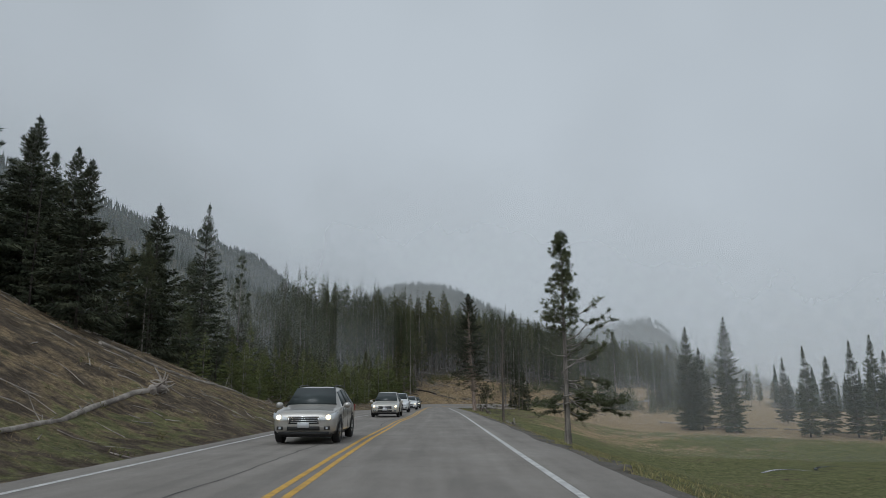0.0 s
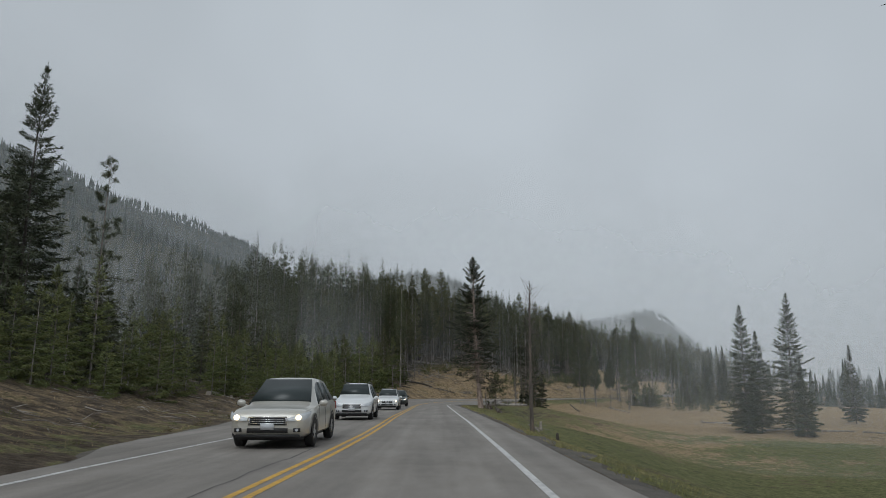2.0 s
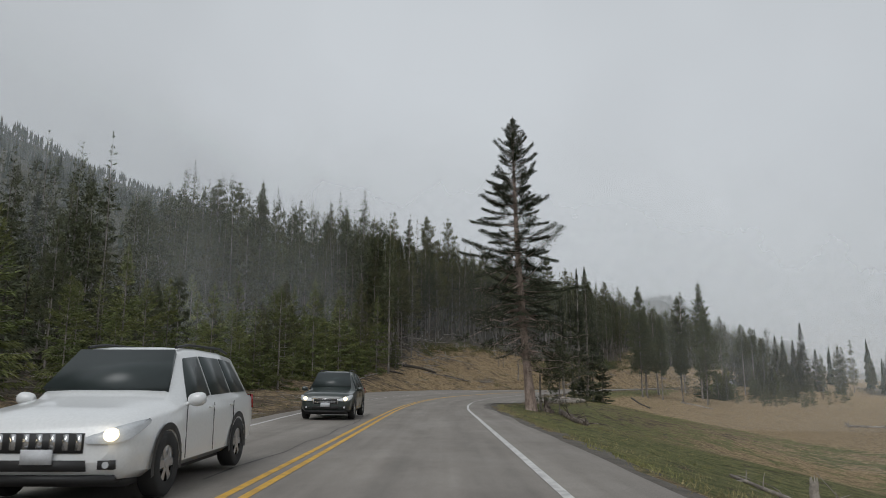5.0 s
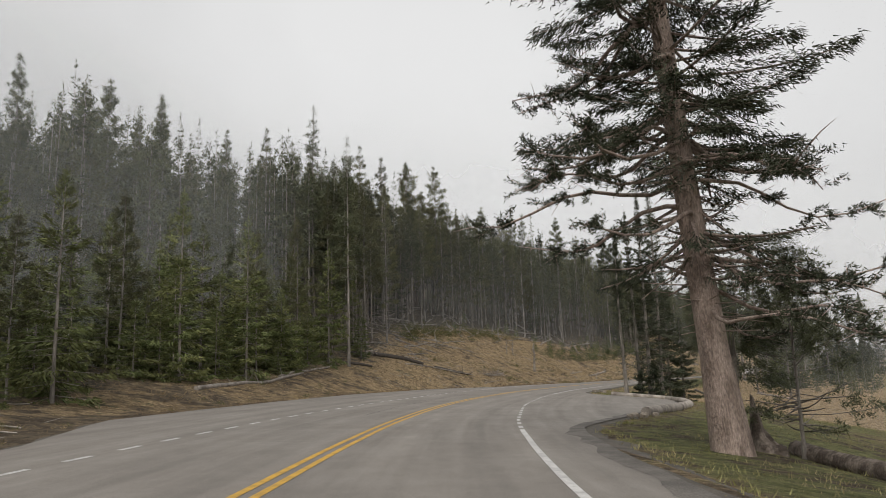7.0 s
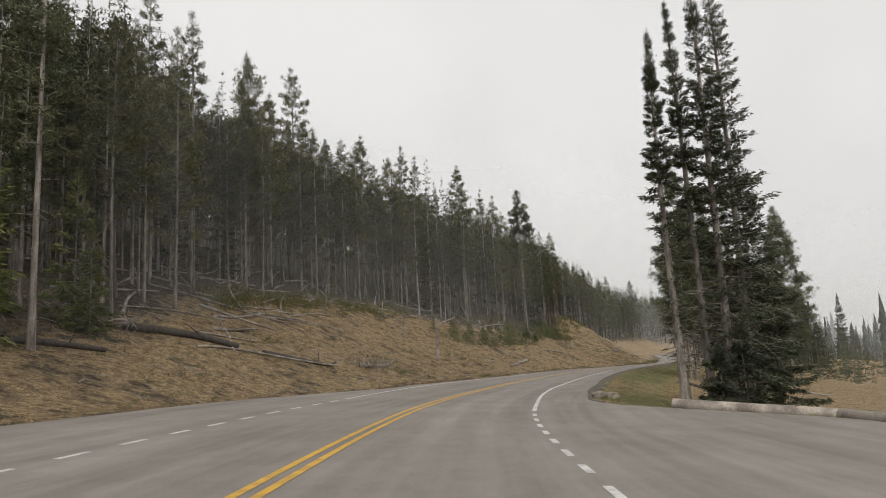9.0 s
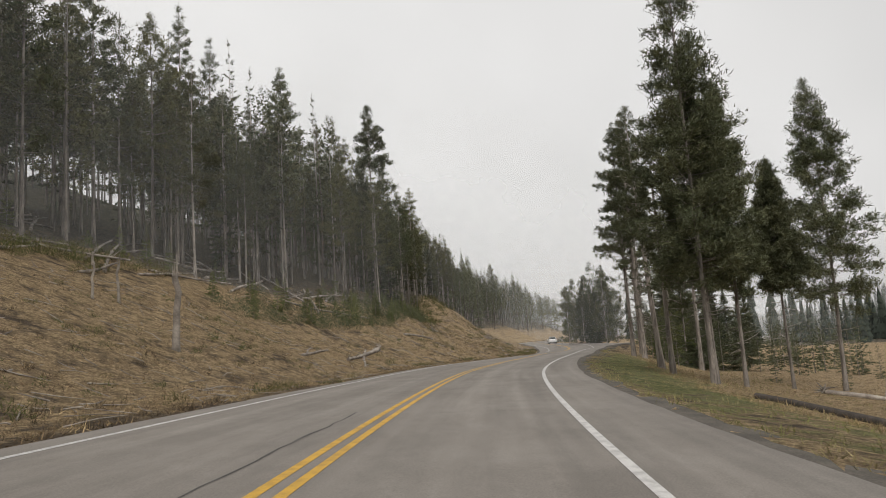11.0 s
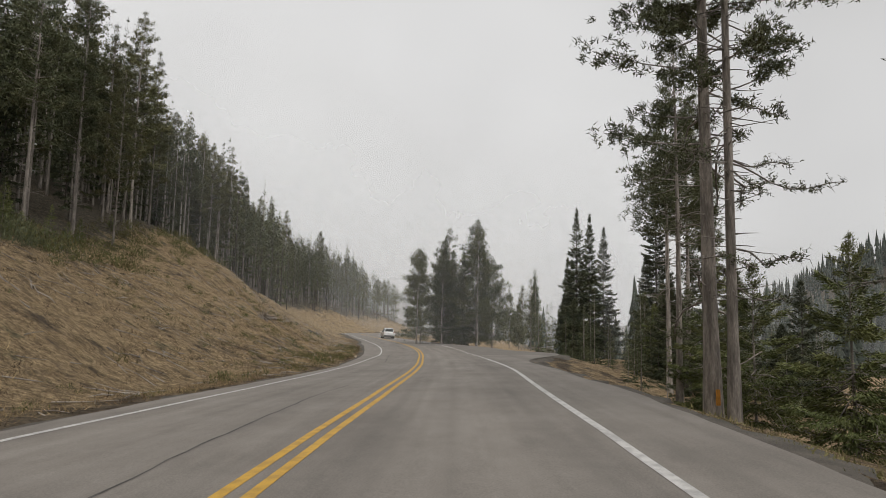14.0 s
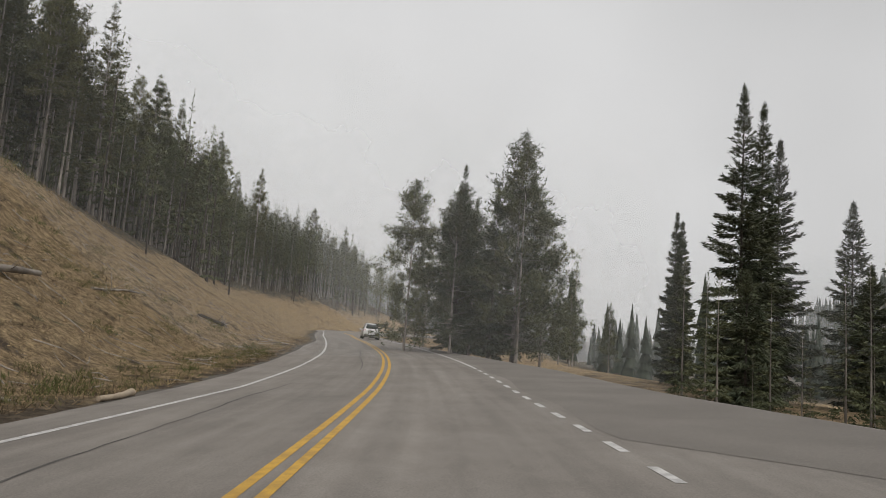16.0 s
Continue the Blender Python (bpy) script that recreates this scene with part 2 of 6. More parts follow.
# ---- making meshes ----
class Shape:
    """Gathers points and faces of one mesh."""

    def __init__(self):
        self.points, self.quads, self.tris, self.count = [], [], [], 0

    def add(self, points, quads=None, tris=None):
        points = np.asarray(points, float).reshape(-1, 3)
        if quads is not None and len(quads):
            self.quads.append(np.asarray(quads) + self.count)
        if tris is not None and len(tris):
            self.tris.append(np.asarray(tris) + self.count)
        self.points.append(points)
        self.count += len(points)

    def tube(self, path, radii, sides=8, cap=True):
        path, radii = np.asarray(path, float), np.asarray(radii, float)
        way = np.gradient(path, axis=0)
        way /= np.linalg.norm(way, axis=1)[:, None] + 1e-9
        ref = np.array([0.31, 0.95, 0.05]) if abs(way[0][2]) > 0.6 else np.array([0.05, 0.1, 1.0])
        u = np.cross(way, ref)
        u /= np.linalg.norm(u, axis=1)[:, None] + 1e-9
        v = np.cross(way, u)
        a = np.arange(sides) * 2 * np.pi / sides
        ring = path[:, None] + radii[:, None, None] * (np.cos(a)[None, :, None] * u[:, None] + np.sin(a)[None, :, None] * v[:, None])
        n = len(path)
        i, j = np.meshgrid(np.arange(n - 1), np.arange(sides), indexing="ij")
        k = (j + 1) % sides
        quads = np.stack([i * sides + j, i * sides + k, (i + 1) * sides + k, (i + 1) * sides + j], -1).reshape(-1, 4)
        self.add(ring.reshape(-1, 3), quads)
        if cap:
            for e, row in ((0, 0), (n - 1, n - 1)):
                self.add(np.vstack([path[e], ring[row]]), tris=[(0, 1 + q, 1 + (q + 1) % sides) for q in range(sides)])

    def box(self, lo, hi):
        x, y, z = zip(lo, hi)
        self.add([(x[i], y[j], z[k]) for i in (0, 1) for j in (0, 1) for k in (0, 1)], [(0, 1, 3, 2), (4, 6, 7, 5), (0, 4, 5, 1), (2, 3, 7, 6), (0, 2, 6, 4), (1, 5, 7, 3)])

    def mesh(self, name, mat, soft=False):
        me = bpy.data.meshes.new(name)
        pts = np.vstack(self.points)
        q = np.vstack(self.quads) if self.quads else np.zeros((0, 4), int)
        t = np.vstack(self.tris) if self.tris else np.zeros((0, 3), int)
        loops = np.concatenate([q.ravel(), t.ravel()]).astype(np.int32)
        starts = np.concatenate([np.arange(len(q)) * 4, len(q) * 4 + np.arange(len(t)) * 3]).astype(np.int32)
        me.vertices.add(len(pts))
        me.vertices.foreach_set("co", pts.ravel().astype(np.float32))
        me.loops.add(len(loops))
        me.loops.foreach_set("vertex_index", loops)
        me.polygons.add(len(starts))
        me.polygons.foreach_set("loop_start", starts)
        if soft:
            me.polygons.foreach_set("use_smooth", np.ones(len(starts), bool))
        me.update(calc_edges=True)
        me.validate()
        if mat:
            me.materials.append(mat)
        return me


def part_of(name, shape, mat, parent, label="", soft=False):
    """One mesh under a thing or a part."""
    ob = new(name, shape.mesh(name, mat, soft) if isinstance(shape, Shape) else shape)
    ob.parent = parent
    return tagged(ob, label)


def thing(name, label, category, group="", kind="", at=None):
    ob = new(name)
    ob.empty_display_size = 0.2
    if at is not None:
        ob.matrix_basis = at
    return tagged(ob, label, category, group, kind)


# ---- terrain ----
CENTRE = [(-2.0, -90), (-2.0, -40), (-2.0, 0), (-2.1, 20), (-2.2, 40), (-2.3, 60), (-2.5, 85), (-2.7, 115), (-2.7, 132),
          (-2.3, 143), (-1.2, 153), (1.2, 165.6), (5.9, 183.9), (14.25, 203.4), (24.75, 224.25), (33.4, 238.05), (41.75, 248.95),
          (51.85, 262.7), (60.55, 274.45), (70.0, 288.0), (79.4, 302.55), (86.95, 315.75), (93.45, 328.75), (99.0, 340.8), (104.75, 353.8),
          (111.8, 368.85), (121, 389), (132, 406), (147, 422), (168, 440), (200, 478), (250, 545), (320, 650), (390, 780), (520, 1050), (700, 1500), (860, 2000)]


def spline(points, step=0.5):
    """A smooth polyline through the points, in even steps."""
    p = np.array(points, float)
    p = np.vstack([2 * p[0] - p[1], p, 2 * p[-1] - p[-2]])
    out = []
    for a, b, c, d in zip(p, p[1:], p[2:], p[3:]):
        t = np.linspace(0, 1, max(4, int(np.linalg.norm(c - b) / 0.25)), endpoint=False)[:, None]
        out.append(0.5 * (2 * b + (c - a) * t + (2 * a - 5 * b + 4 * c - d) * t**2 + (3 * b - a - 3 * c + d) * t**3))
    q = np.vstack(out)
    run = np.concatenate([[0], np.cumsum(np.linalg.norm(np.diff(q, axis=0), axis=1))])
    s = np.arange(0, run[-1], step)
    q = np.stack([np.interp(s, run, q[:, k]) for k in (0, 1)], -1)
    return q


ROAD = spline(CENTRE)
AHEAD = np.gradient(ROAD, axis=0)
for _ in range(4):
    AHEAD[1:-1] = (AHEAD[:-2] + AHEAD[1:-1] + AHEAD[2:]) / 3
AHEAD /= np.linalg.norm(AHEAD, axis=1)[:, None]
STATION = np.arange(len(ROAD)) * 0.5 - 90.0


def table(s, pairs):
    return np.interp(s, *zip(*pairs))


def road_tilt(s):
    return table(s, ((100, 0), (125, .02), (161, .045), (182, .06), (205, .05), (230, .015), (250, 0), (270, -.03), (300, -.06), (330, -.055), (365, -.01), (400, .04), (430, .03)))


def road_height(s):
    """Height of the road at its centre."""
    lane = table(s, ((-90, .4), (0, .02), (68, -.36), (114, -.84), (133, -1.08), (161, -1.35), (180, -1.55), (200, -1.62), (230, -1.71), (270, -1.72), (285, -1.85), (300, -2.0), (320, -2.1), (350, -1.9), (400, -1.5), (440, -1.3), (700, 0)))
    return lane + 1.9 * road_tilt(s)


def left_edge(s):
    return table(s, ((35, 4.75), (47, 5.0), (51, 6.2), (62, 6.8), (76, 8.8), (85, 8.4), (95, 7.2), (105, 5), (112, 4.6), (128, 4.7), (138, 6.5), (146, 9), (170, 8.8), (188, 7.2), (198, 5.2), (206, 4.9), (262, 4.8), (300, 4.6), (330, 5.2), (352, 5.2), (362, 4.5)))


def right_edge(s):
    return sum(table(np.asarray(s) + k, EDGE) for k in (-1.8, -1.2, -.6, 0, .6, 1.2, 1.8)) / 7


EDGE = ((128, 5.1), (136, 5.4), (142, 5.6), (144.5, 5.8), (147.8, 7.0), (150, 7.7), (153.5, 8.7), (160.7, 11.0), (166.6, 12.0), (173, 12.7), (180, 12.8), (183.8, 12.3), (185.2, 10.6), (186.2, 8.0), (187.4, 6.4), (189, 5.6), (190, 5.3), (194, 5.15), (204, 5.0), (226, 5.05), (236, 5.2), (250, 5.2), (268, 5.3), (276, 5.65), (288, 5.6), (297, 5.35), (299.5, 6.1), (301.5, 7.1), (304, 8.5), (306, 8.8), (310, 8.7), (316, 8.0), (322, 7.2), (331, 6.8), (348, 5.3), (360, 4.9))


def on_road(x, y):
    """Station and distance to the right of the centre line."""
    x, y = np.atleast_1d(np.asarray(x, float)), np.atleast_1d(np.asarray(y, float))
    s, d = np.empty(len(x)), np.empty(len(x))
    coarse = ROAD[::4]
    for i in range(0, len(x), 8000):
        px, py = x[i:i + 8000, None], y[i:i + 8000, None]
        k = ((px - coarse[:, 0])**2 + (py - coarse[:, 1])**2).argmin(1) * 4
        best, where = np.full(len(k), 1e18), k
        for o in range(-4, 5):
            j = np.clip(k + o, 0, len(ROAD) - 1)
            r = (px[:, 0] - ROAD[j, 0])**2 + (py[:, 0] - ROAD[j, 1])**2
            where, best = np.where(r < best, j, where), np.minimum(r, best)
        dx, dy = px[:, 0] - ROAD[where, 0], py[:, 0] - ROAD[where, 1]
        along, side = dx * AHEAD[where, 0] + dy * AHEAD[where, 1], dx * AHEAD[where, 1] - dy * AHEAD[where, 0]
        s[i:i + 8000] = STATION[where] + np.clip(along, -0.3, 0.3)
        d[i:i + 8000] = np.where(np.abs(along) > 1, np.sign(side + 1e-9) * np.sqrt(best), side)
    return s, d


def smooth(x):
    x = np.clip(x, 0, 1)
    return x * x * (3 - 2 * x)


def bumps(x, y, size, seed=0.0):
    """Rolling unevenness between about -1 and 1."""
    a, b = x / size, y / size
    return (np.sin(1.7 * a + 1.1 * np.sin(b + seed) + seed) * np.cos(1.3 * b - 0.9 * np.sin(1.4 * a)) + 0.6 * np.sin(3.1 * a - 2.3 * b + 2 * seed) * np.sin(2.7 * b + seed)) / 1.6


def height(x, y):
    """Height of the ground."""
    x, y = np.atleast_1d(np.asarray(x, float)), np.atleast_1d(np.asarray(y, float))
    s, d = on_road(x, y)
    base, tilt = road_height(s), road_tilt(s)
    left, right = left_edge(s), right_edge(s)
    # the bank on the left
    dl = np.maximum(-d - left, 0)
    a = table(s, ((-20, .5), (30, .5), (48, .36), (65, .24), (89, .22), (110, .16), (140, .16), (165, .26), (190, .38), (215, .43), (240, .46), (268, .58), (280, .64), (296, .53), (308, .5), (320, .57), (345, .62), (362, .56), (400, .5)))
    ditch = table(s, ((-20, .4), (40, .5), (80, .8), (140, 1.0), (180, 2.3), (215, 3.0), (245, 2.6), (280, 2.2), (300, 3.2), (320, 3.3), (350, 3.2), (400, 2.0)))
    w = table(s, ((-20, 18), (40, 16), (70, 10), (120, 9), (160, 12), (200, 16), (260, 15), (290, 17), (305, 20), (335, 22), (360, 19), (400, 17)))
    b = table(s, ((0, .3), (60, .2), (110, .16), (150, .2), (190, .38), (205, .5), (230, .5), (260, .44), (340, .42), (430, .3)))
    u = np.maximum(dl - w, 0)
    crest = table(y, ((-200, 80), (0, 95), (300, 104), (420, 110), (550, 123), (700, 140), (850, 154), (960, 130), (1060, 60), (1200, 0)))
    climb = np.clip((np.minimum(u, 60 + np.maximum(-x - 55, 0)) - 20) / 215, 0, 1)
    ridge = crest * (.85 * climb + .15 * climb**2) * (1 - .22 * smooth((s - 270) / 60) * smooth((120 - u) / 70)) * (1 + 0.05 * bumps(x, y, 90, 1.0))
    domes = 38 + 118 * np.exp(-(((x + 40) / 175)**2 + ((y - 1100) / 220)**2)) + 64 * np.exp(-(((x - 340) / 150)**2 + ((y - 1150) / 200)**2))
    hill = np.maximum(ridge, domes * smooth((u - 50) / 140))
    toe = a * (np.sqrt(np.clip(dl - ditch, 0, w - ditch)**2 + 0.8**2) - 0.8)
    spur = table(s, ((185, 0), (202, .5), (240, .5), (258, 0), (312, 0), (330, 1.4), (350, 1.4), (366, .3), (420, .3))) * smooth((dl - 9) / 8)
    zl = base + tilt * left + toe + spur + b * np.minimum(u, 20) + hill
    zl += smooth(dl / 4) * (0.22 * bumps(x, y, 4.2, 2.0) + 0.5 * bumps(x, y, 15, .3)) + smooth((dl - 20) / 40) * 1.5 * bumps(x, y, 37, 1.3)
    # the fall to the meadow on the right
    dr = np.maximum(d - right, 0)
    meadow = table(y, ((-50, -8.5), (120, -8.5), (170, -6.5), (230, -5.2), (300, -6.5), (420, -7))) + 0.35 * bumps(x, y, 23, .7) + 0.08 * bumps(x, y, 5, .2)
    first = table(s, ((0, .26), (95, .33), (125, .16), (150, .08), (190, .1), (205, .17), (240, .15), (262, .2), (275, .25), (295, .27), (315, .2), (330, .13)))
    run = table(s, ((0, 28), (90, 24), (125, 34), (200, 22), (260, 24), (300, 30), (330, 40)))
    start = table(s, ((0, 6), (100, 6), (140, 2), (270, 2), (300, 5), (330, 14)))
    near = base - tilt * right - first * np.minimum(dr, 9) * smooth(dr / 1.5) + 0.06 * smooth(dr / 2) * bumps(x, y, 3.1, .5)
    zr = near + (meadow - near) * smooth((dr - start) / run)
    hills = 75 * np.exp(-(((x - 560) / 190)**2 + ((y - 420) / 210)**2)) + 22 * smooth((x - 420) / 500) * (1 + .2 * bumps(x, y, 150, .4))
    zr += hills * smooth((dr - 150) / 200)
    inside = base - tilt * d - 0.14
    return np.where(d < -left, zl, np.where(d > right, zr, inside)) - 0.05


# ---- terrain end ----
# ---- ground ----
OLD_ASPHALT = material("old_dark_asphalt", (0.1, 0.09, 0.08), 0.95, vary=0.4, grain=(1.5, 40), bump=0.02, second=(0.16, 0.145, 0.128))
TURNOUT = material("turnout_asphalt", (0.165, 0.149, 0.132), 0.9, vary=0.26, grain=(0.5, 50), bump=0.01, second=(0.2, 0.182, 0.162), mixing=(.35, .68))
TAR = material("dark_tar", (0.11, 0.101, 0.092), 0.8, vary=0.35, grain=(1.5, 30))
def axis(lo, hi, step, ends):
    fine = np.arange(lo, hi + step, step)
    grow = np.cumsum(step * 1.16 ** np.arange(1, 60))
    grow = grow[grow < ends]
    return np.concatenate([lo - grow[::-1], fine, fine[-1] + grow])


def make_ground():
    xs, ys = axis(-42, 135, 1.5, 2600), axis(-12, 400, 1.5, 2600)
    gx, gy = [g.ravel() for g in np.meshgrid(xs, ys)]
    z = height(gx, gy)
    nx, ny = len(xs), len(ys)
    i, j = np.meshgrid(np.arange(ny - 1), np.arange(nx - 1), indexing="ij")
    a = (i * nx + j).ravel()
    sh = Shape()
    sh.add(np.stack([gx, gy, z], -1), np.stack([a, a + 1, a + nx + 1, a + nx], -1))
    me = sh.mesh("ground", GROUND, True)
    s, d = on_road(gx, gy)
    dl, dr = -d - left_edge(s), d - right_edge(s)
    line = treeline(s)
    litter = np.maximum(smooth((dl - line + 2) / 5) * 0.9, smooth((gx + .25 * gy - 225) / 40) * smooth((dr - 20) / 20) * smooth(np.maximum((gx - 165) / 25, (270 - gy) / 25)))
    straw = np.where(d < 0, table(s, ((0, .44), (80, .34), (140, .36), (170, .5), (200, .76), (400, .8))) * smooth(dl / 2.0), table(gy, ((108, .3), (132, .5))) + 0.65 * smooth((dr - table(gy, ((0, 9), (165, 9), (190, 1)))) / table(gy, ((0, 25), (165, 25), (190, 5)))) * (1 - .8 * smooth((s - 262) / 14) * smooth((20 - dr) / 5)) + 0.3 * bumps(gx, gy, 19, .9))
    edge = smooth(dr / 1.6)
    green = np.where(d > 0, edge * (table(gy, ((108, .85), (132, .66), (200, .62), (230, .85))) - .6 * smooth((s - 262) / 14) * smooth((22 - dr) / 5) - 0.85 * smooth((dr - table(gy, ((0, 115), (110, 105), (138, 70), (158, 30), (172, 14), (185, 7), (205, 4), (260, 2)))) / table(gy, ((0, 45), (138, 40), (160, 12), (190, 4)))) + 0.35 * bumps(gx, gy, 26, 2.2)), table(s, ((0, .4), (40, .36), (60, .3), (90, .2), (130, 0))) * smooth(1 - np.abs(dl - 2) / 7))
    # grows with the distance behind the treeline, on the left only
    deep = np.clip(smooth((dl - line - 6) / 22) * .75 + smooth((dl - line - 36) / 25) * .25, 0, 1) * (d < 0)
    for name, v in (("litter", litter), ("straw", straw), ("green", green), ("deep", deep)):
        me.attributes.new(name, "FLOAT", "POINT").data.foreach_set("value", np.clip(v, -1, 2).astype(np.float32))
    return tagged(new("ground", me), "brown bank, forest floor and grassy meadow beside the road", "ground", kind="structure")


def treeline(s):
    """How far the trees stand back from the pavement on the left."""
    return table(s, ((0, 15), (40, 12), (60, 9), (80, 7), (120, 7.5), (150, 6), (180, 8.5), (195, 12.5), (205, 17), (215, 20.5), (232, 22.5), (246, 21), (254, 17.5), (263, 14), (275, 12.5), (290, 15), (305, 18.5), (330, 20.5), (347, 20), (362, 15), (500, 12)))


def strip(sh, s, d0, d1, up):
    """A strip along the road between two distances from its centre."""
    s = np.asarray(s, float)
    c = np.stack([np.interp(s, STATION, ROAD[:, k]) for k in (0, 1)], -1)
    a = np.stack([np.interp(s, STATION, AHEAD[:, k]) for k in (0, 1)], -1)
    nrm = np.stack([a[:, 1], -a[:, 0]], -1)
    rows = []
    for d in (d0, d1):
        d = np.broadcast_to(d, s.shape)
        rows.append(np.column_stack([c + nrm * d[:, None], road_height(s) - road_tilt(s) * d + up]))
    n = len(s)
    k = np.arange(n - 1)
    sh.add(np.vstack(rows), np.stack([k, k + n, k + n + 1, k + 1], -1))


def right_line(s):
    """Where the white line on the right runs."""
    return table(s, ((50, 3.85), (77, 3.75), (125, 3.7), (133, 3.85), (140, 4.05), (152, 4.15), (158, 4.0), (165, 3.76), (188, 3.46), (193.5, 3.23), (200, 3.08), (218, 3.35), (236, 3.66), (247, 3.78), (258, 3.58), (268, 3.65), (288, 3.95), (294, 3.92), (308, 3.7), (316, 3.57), (331, 3.6), (400, 3.75)))


def left_line(s):
    """Where the white line on the left runs."""
    return table(s, ((0, -3.9), (17, -4.05), (30, -4.15), (46, -4.2), (58, -3.75), (64, -3.45), (76, -3.3), (104, -3.5), (124, -4.0), (131, -4.1), (143, -3.9), (154, -3.8), (175, -3.82), (186, -3.75), (198, -4.2), (215, -4.15), (259, -4.2), (268, -4.05), (280, -3.87), (300, -3.95), (310, -3.82), (320, -3.5), (341, -3.5), (360, -3.6)))


def middle_line(s):
    """Where the double yellow line runs, off the middle of the road."""
    return table(s, ((0, -0.06), (8, -0.12), (16, -0.26), (24, -0.36), (33, -0.33), (41, -0.39), (49, -0.18), (57, -0.06), (66, -0.06), (75, -0.15), (98, -0.11), (121, -0.13), (130, -0.03), (140, 0.17), (149, 0.23), (158, 0.05), (168, -0.15), (177, -0.12), (187, -0.13), (205, -0.15), (235, -0.1), (245, 0.08), (255, -0.08), (265, -0.14), (276, -0.01), (286, -0.02), (296, -0.06), (306, -0.15), (320, -0.07), (345, 0)))


def make_road():
    road = thing("road", "worn grey two-lane asphalt road with double yellow line", "road", kind="structure")
    s = np.arange(-60, 520, 1.0)
    rng = np.random.default_rng(3)
    wob = lambda: np.convolve(rng.normal(0, .1, len(s)), np.ones(5) / 5, "same")
    lo, hi = -left_edge(s) + wob(), right_edge(s) + wob()
    sh = Shape()
    for a, b in ((lo, -3.6 + 0 * s), (-3.6 + 0 * s, 0 * s), (0 * s, 3.75 + 0 * s), (3.75 + 0 * s, hi)):
        strip(sh, s, a, b, 0)
    top = part_of("asphalt", sh, ASPHALT, road)
    pts = np.vstack(sh.points)
    ps, pd = on_road(pts[:, 0], pts[:, 1])
    for name, v in (("station", ps), ("across", pd)):
        top.data.attributes.new(name, "FLOAT", "POINT").data.foreach_set("value", v.astype(np.float32))
    for run, broad in ((np.arange(126, 158, .4), .3), (np.arange(298.0, 303.2, .4), .45)):
        along_it = np.minimum((run - run[0]) / 4, (run[-1] - run) / 4).clip(0, 1)
        inner = broad * along_it * (1 + .3 * np.sin(run * 1.9) * np.sin(run * .7)) + np.abs(np.convolve(rng.normal(0, .12, len(run)), np.ones(3) / 3, "same")) * along_it
        rim = np.interp(run, s, hi)
        sh = Shape()
        strip(sh, run, rim - inner, rim + .06, 0.004)
        part_of("crumbled_edge", sh, OLD_ASPHALT, road, "dark crumbled asphalt at the turnout's edge")
    run = np.arange(303.5, 352, .5)
    rim = np.interp(run, s, hi) - .1
    sh = Shape()
    strip(sh, run, np.maximum(right_line(run) + .3, rim - .6 * (run - 303.5)) + .1 * np.sin(run * .8), rim, 0.004)
    part_of("turnout_asphalt", sh, TURNOUT, road, "older, darker asphalt of the turnout")
    sh = Shape()
    for edge, sign in ((lo, -1), (hi, 1)):
        c = np.stack([np.interp(s, STATION, ROAD[:, k]) for k in (0, 1)], -1)
        a = np.stack([np.interp(s, STATION, AHEAD[:, k]) for k in (0, 1)], -1)
        nrm = np.stack([a[:, 1], -a[:, 0]], -1)
        cols = []
        for w, dz in ((0, 0), (0.12, -0.05), (0.5, -0.09), (0.9, -0.28)):
            dd = edge + sign * w * (1 + 0.3 * rng.normal(0, 1, len(s)) * (w > .3))
            cols.append(np.column_stack([c + nrm * dd[:, None], road_height(s) - road_tilt(s) * edge + dz]))
        n, k = len(s), np.arange(len(s) - 1)
        quads = np.vstack([np.stack([k + q * n, k + (q + 1) * n, k + (q + 1) * n + 1, k + q * n + 1][::sign], -1) for q in range(3)])
        sh.add(np.vstack(cols), quads)
    part_of("gravel_edge", sh, GRAVEL, road, "crumbling dark gravel edge")
    fine = np.arange(-60, 500, 1.0)
    for off in (-0.13, 0.13):
        sh = Shape()
        strip(sh, fine, middle_line(fine) + off - .06, middle_line(fine) + off + .06, 0.005)
        part_of("yellow_line", sh, YELLOW_LINE, road, "worn yellow centre line")
    solid = ((-60, 62, -3.6), (104, 133, -3.6), (189, 500, -3.6), (-60, 143, 0), (184, DASH_FROM, 0), (DASH_TO, 500, 0))
    for a, b, d in solid:
        sh = Shape()
        run = np.arange(a, b + .5, 1.0)
        mid = left_line(run) if d else right_line(run)
        strip(sh, run, mid - .065, mid + .065, 0.005)
        part_of("white_line", sh, WHITE_LINE, road, "worn white edge line")
    for a, b, d in ((62, 104, -3.6), (133, 189, -3.6), (143, 184, 0), (DASH_FROM, DASH_TO, 0)):
        for s0 in np.arange(a + .6, b - .5, 1.83):
            sh = Shape()
            run = np.linspace(s0, s0 + .85, 3)
            mid = left_line(run) if d else right_line(run)
            strip(sh, run, mid - .06, mid + .06, 0.005)
            part_of("white_dash", sh, WHITE_LINE, road)
    rng = np.random.default_rng(8)
    for a, b, d in ((8, 21, -1.4), (33, 52, -.9), (66, 80, -1.2), (96, 118, -.8), (150, 166, -1.6), (198, 215, -1.0), (238, 262, -1.9), (262, 281, -1.3), (303, 322, -2.4), (328, 350, -1.2)):
        run = np.arange(a, b, .5)
        wave = d + .16 * np.sin(run * .23 + a) + np.convolve(rng.normal(0, .09, len(run)), np.ones(5) / 5, "same")
        wide = .012 + .02 * np.abs(np.sin(run * .31 + d)) * rng.uniform(.3, 1, len(run))
        sh = Shape()
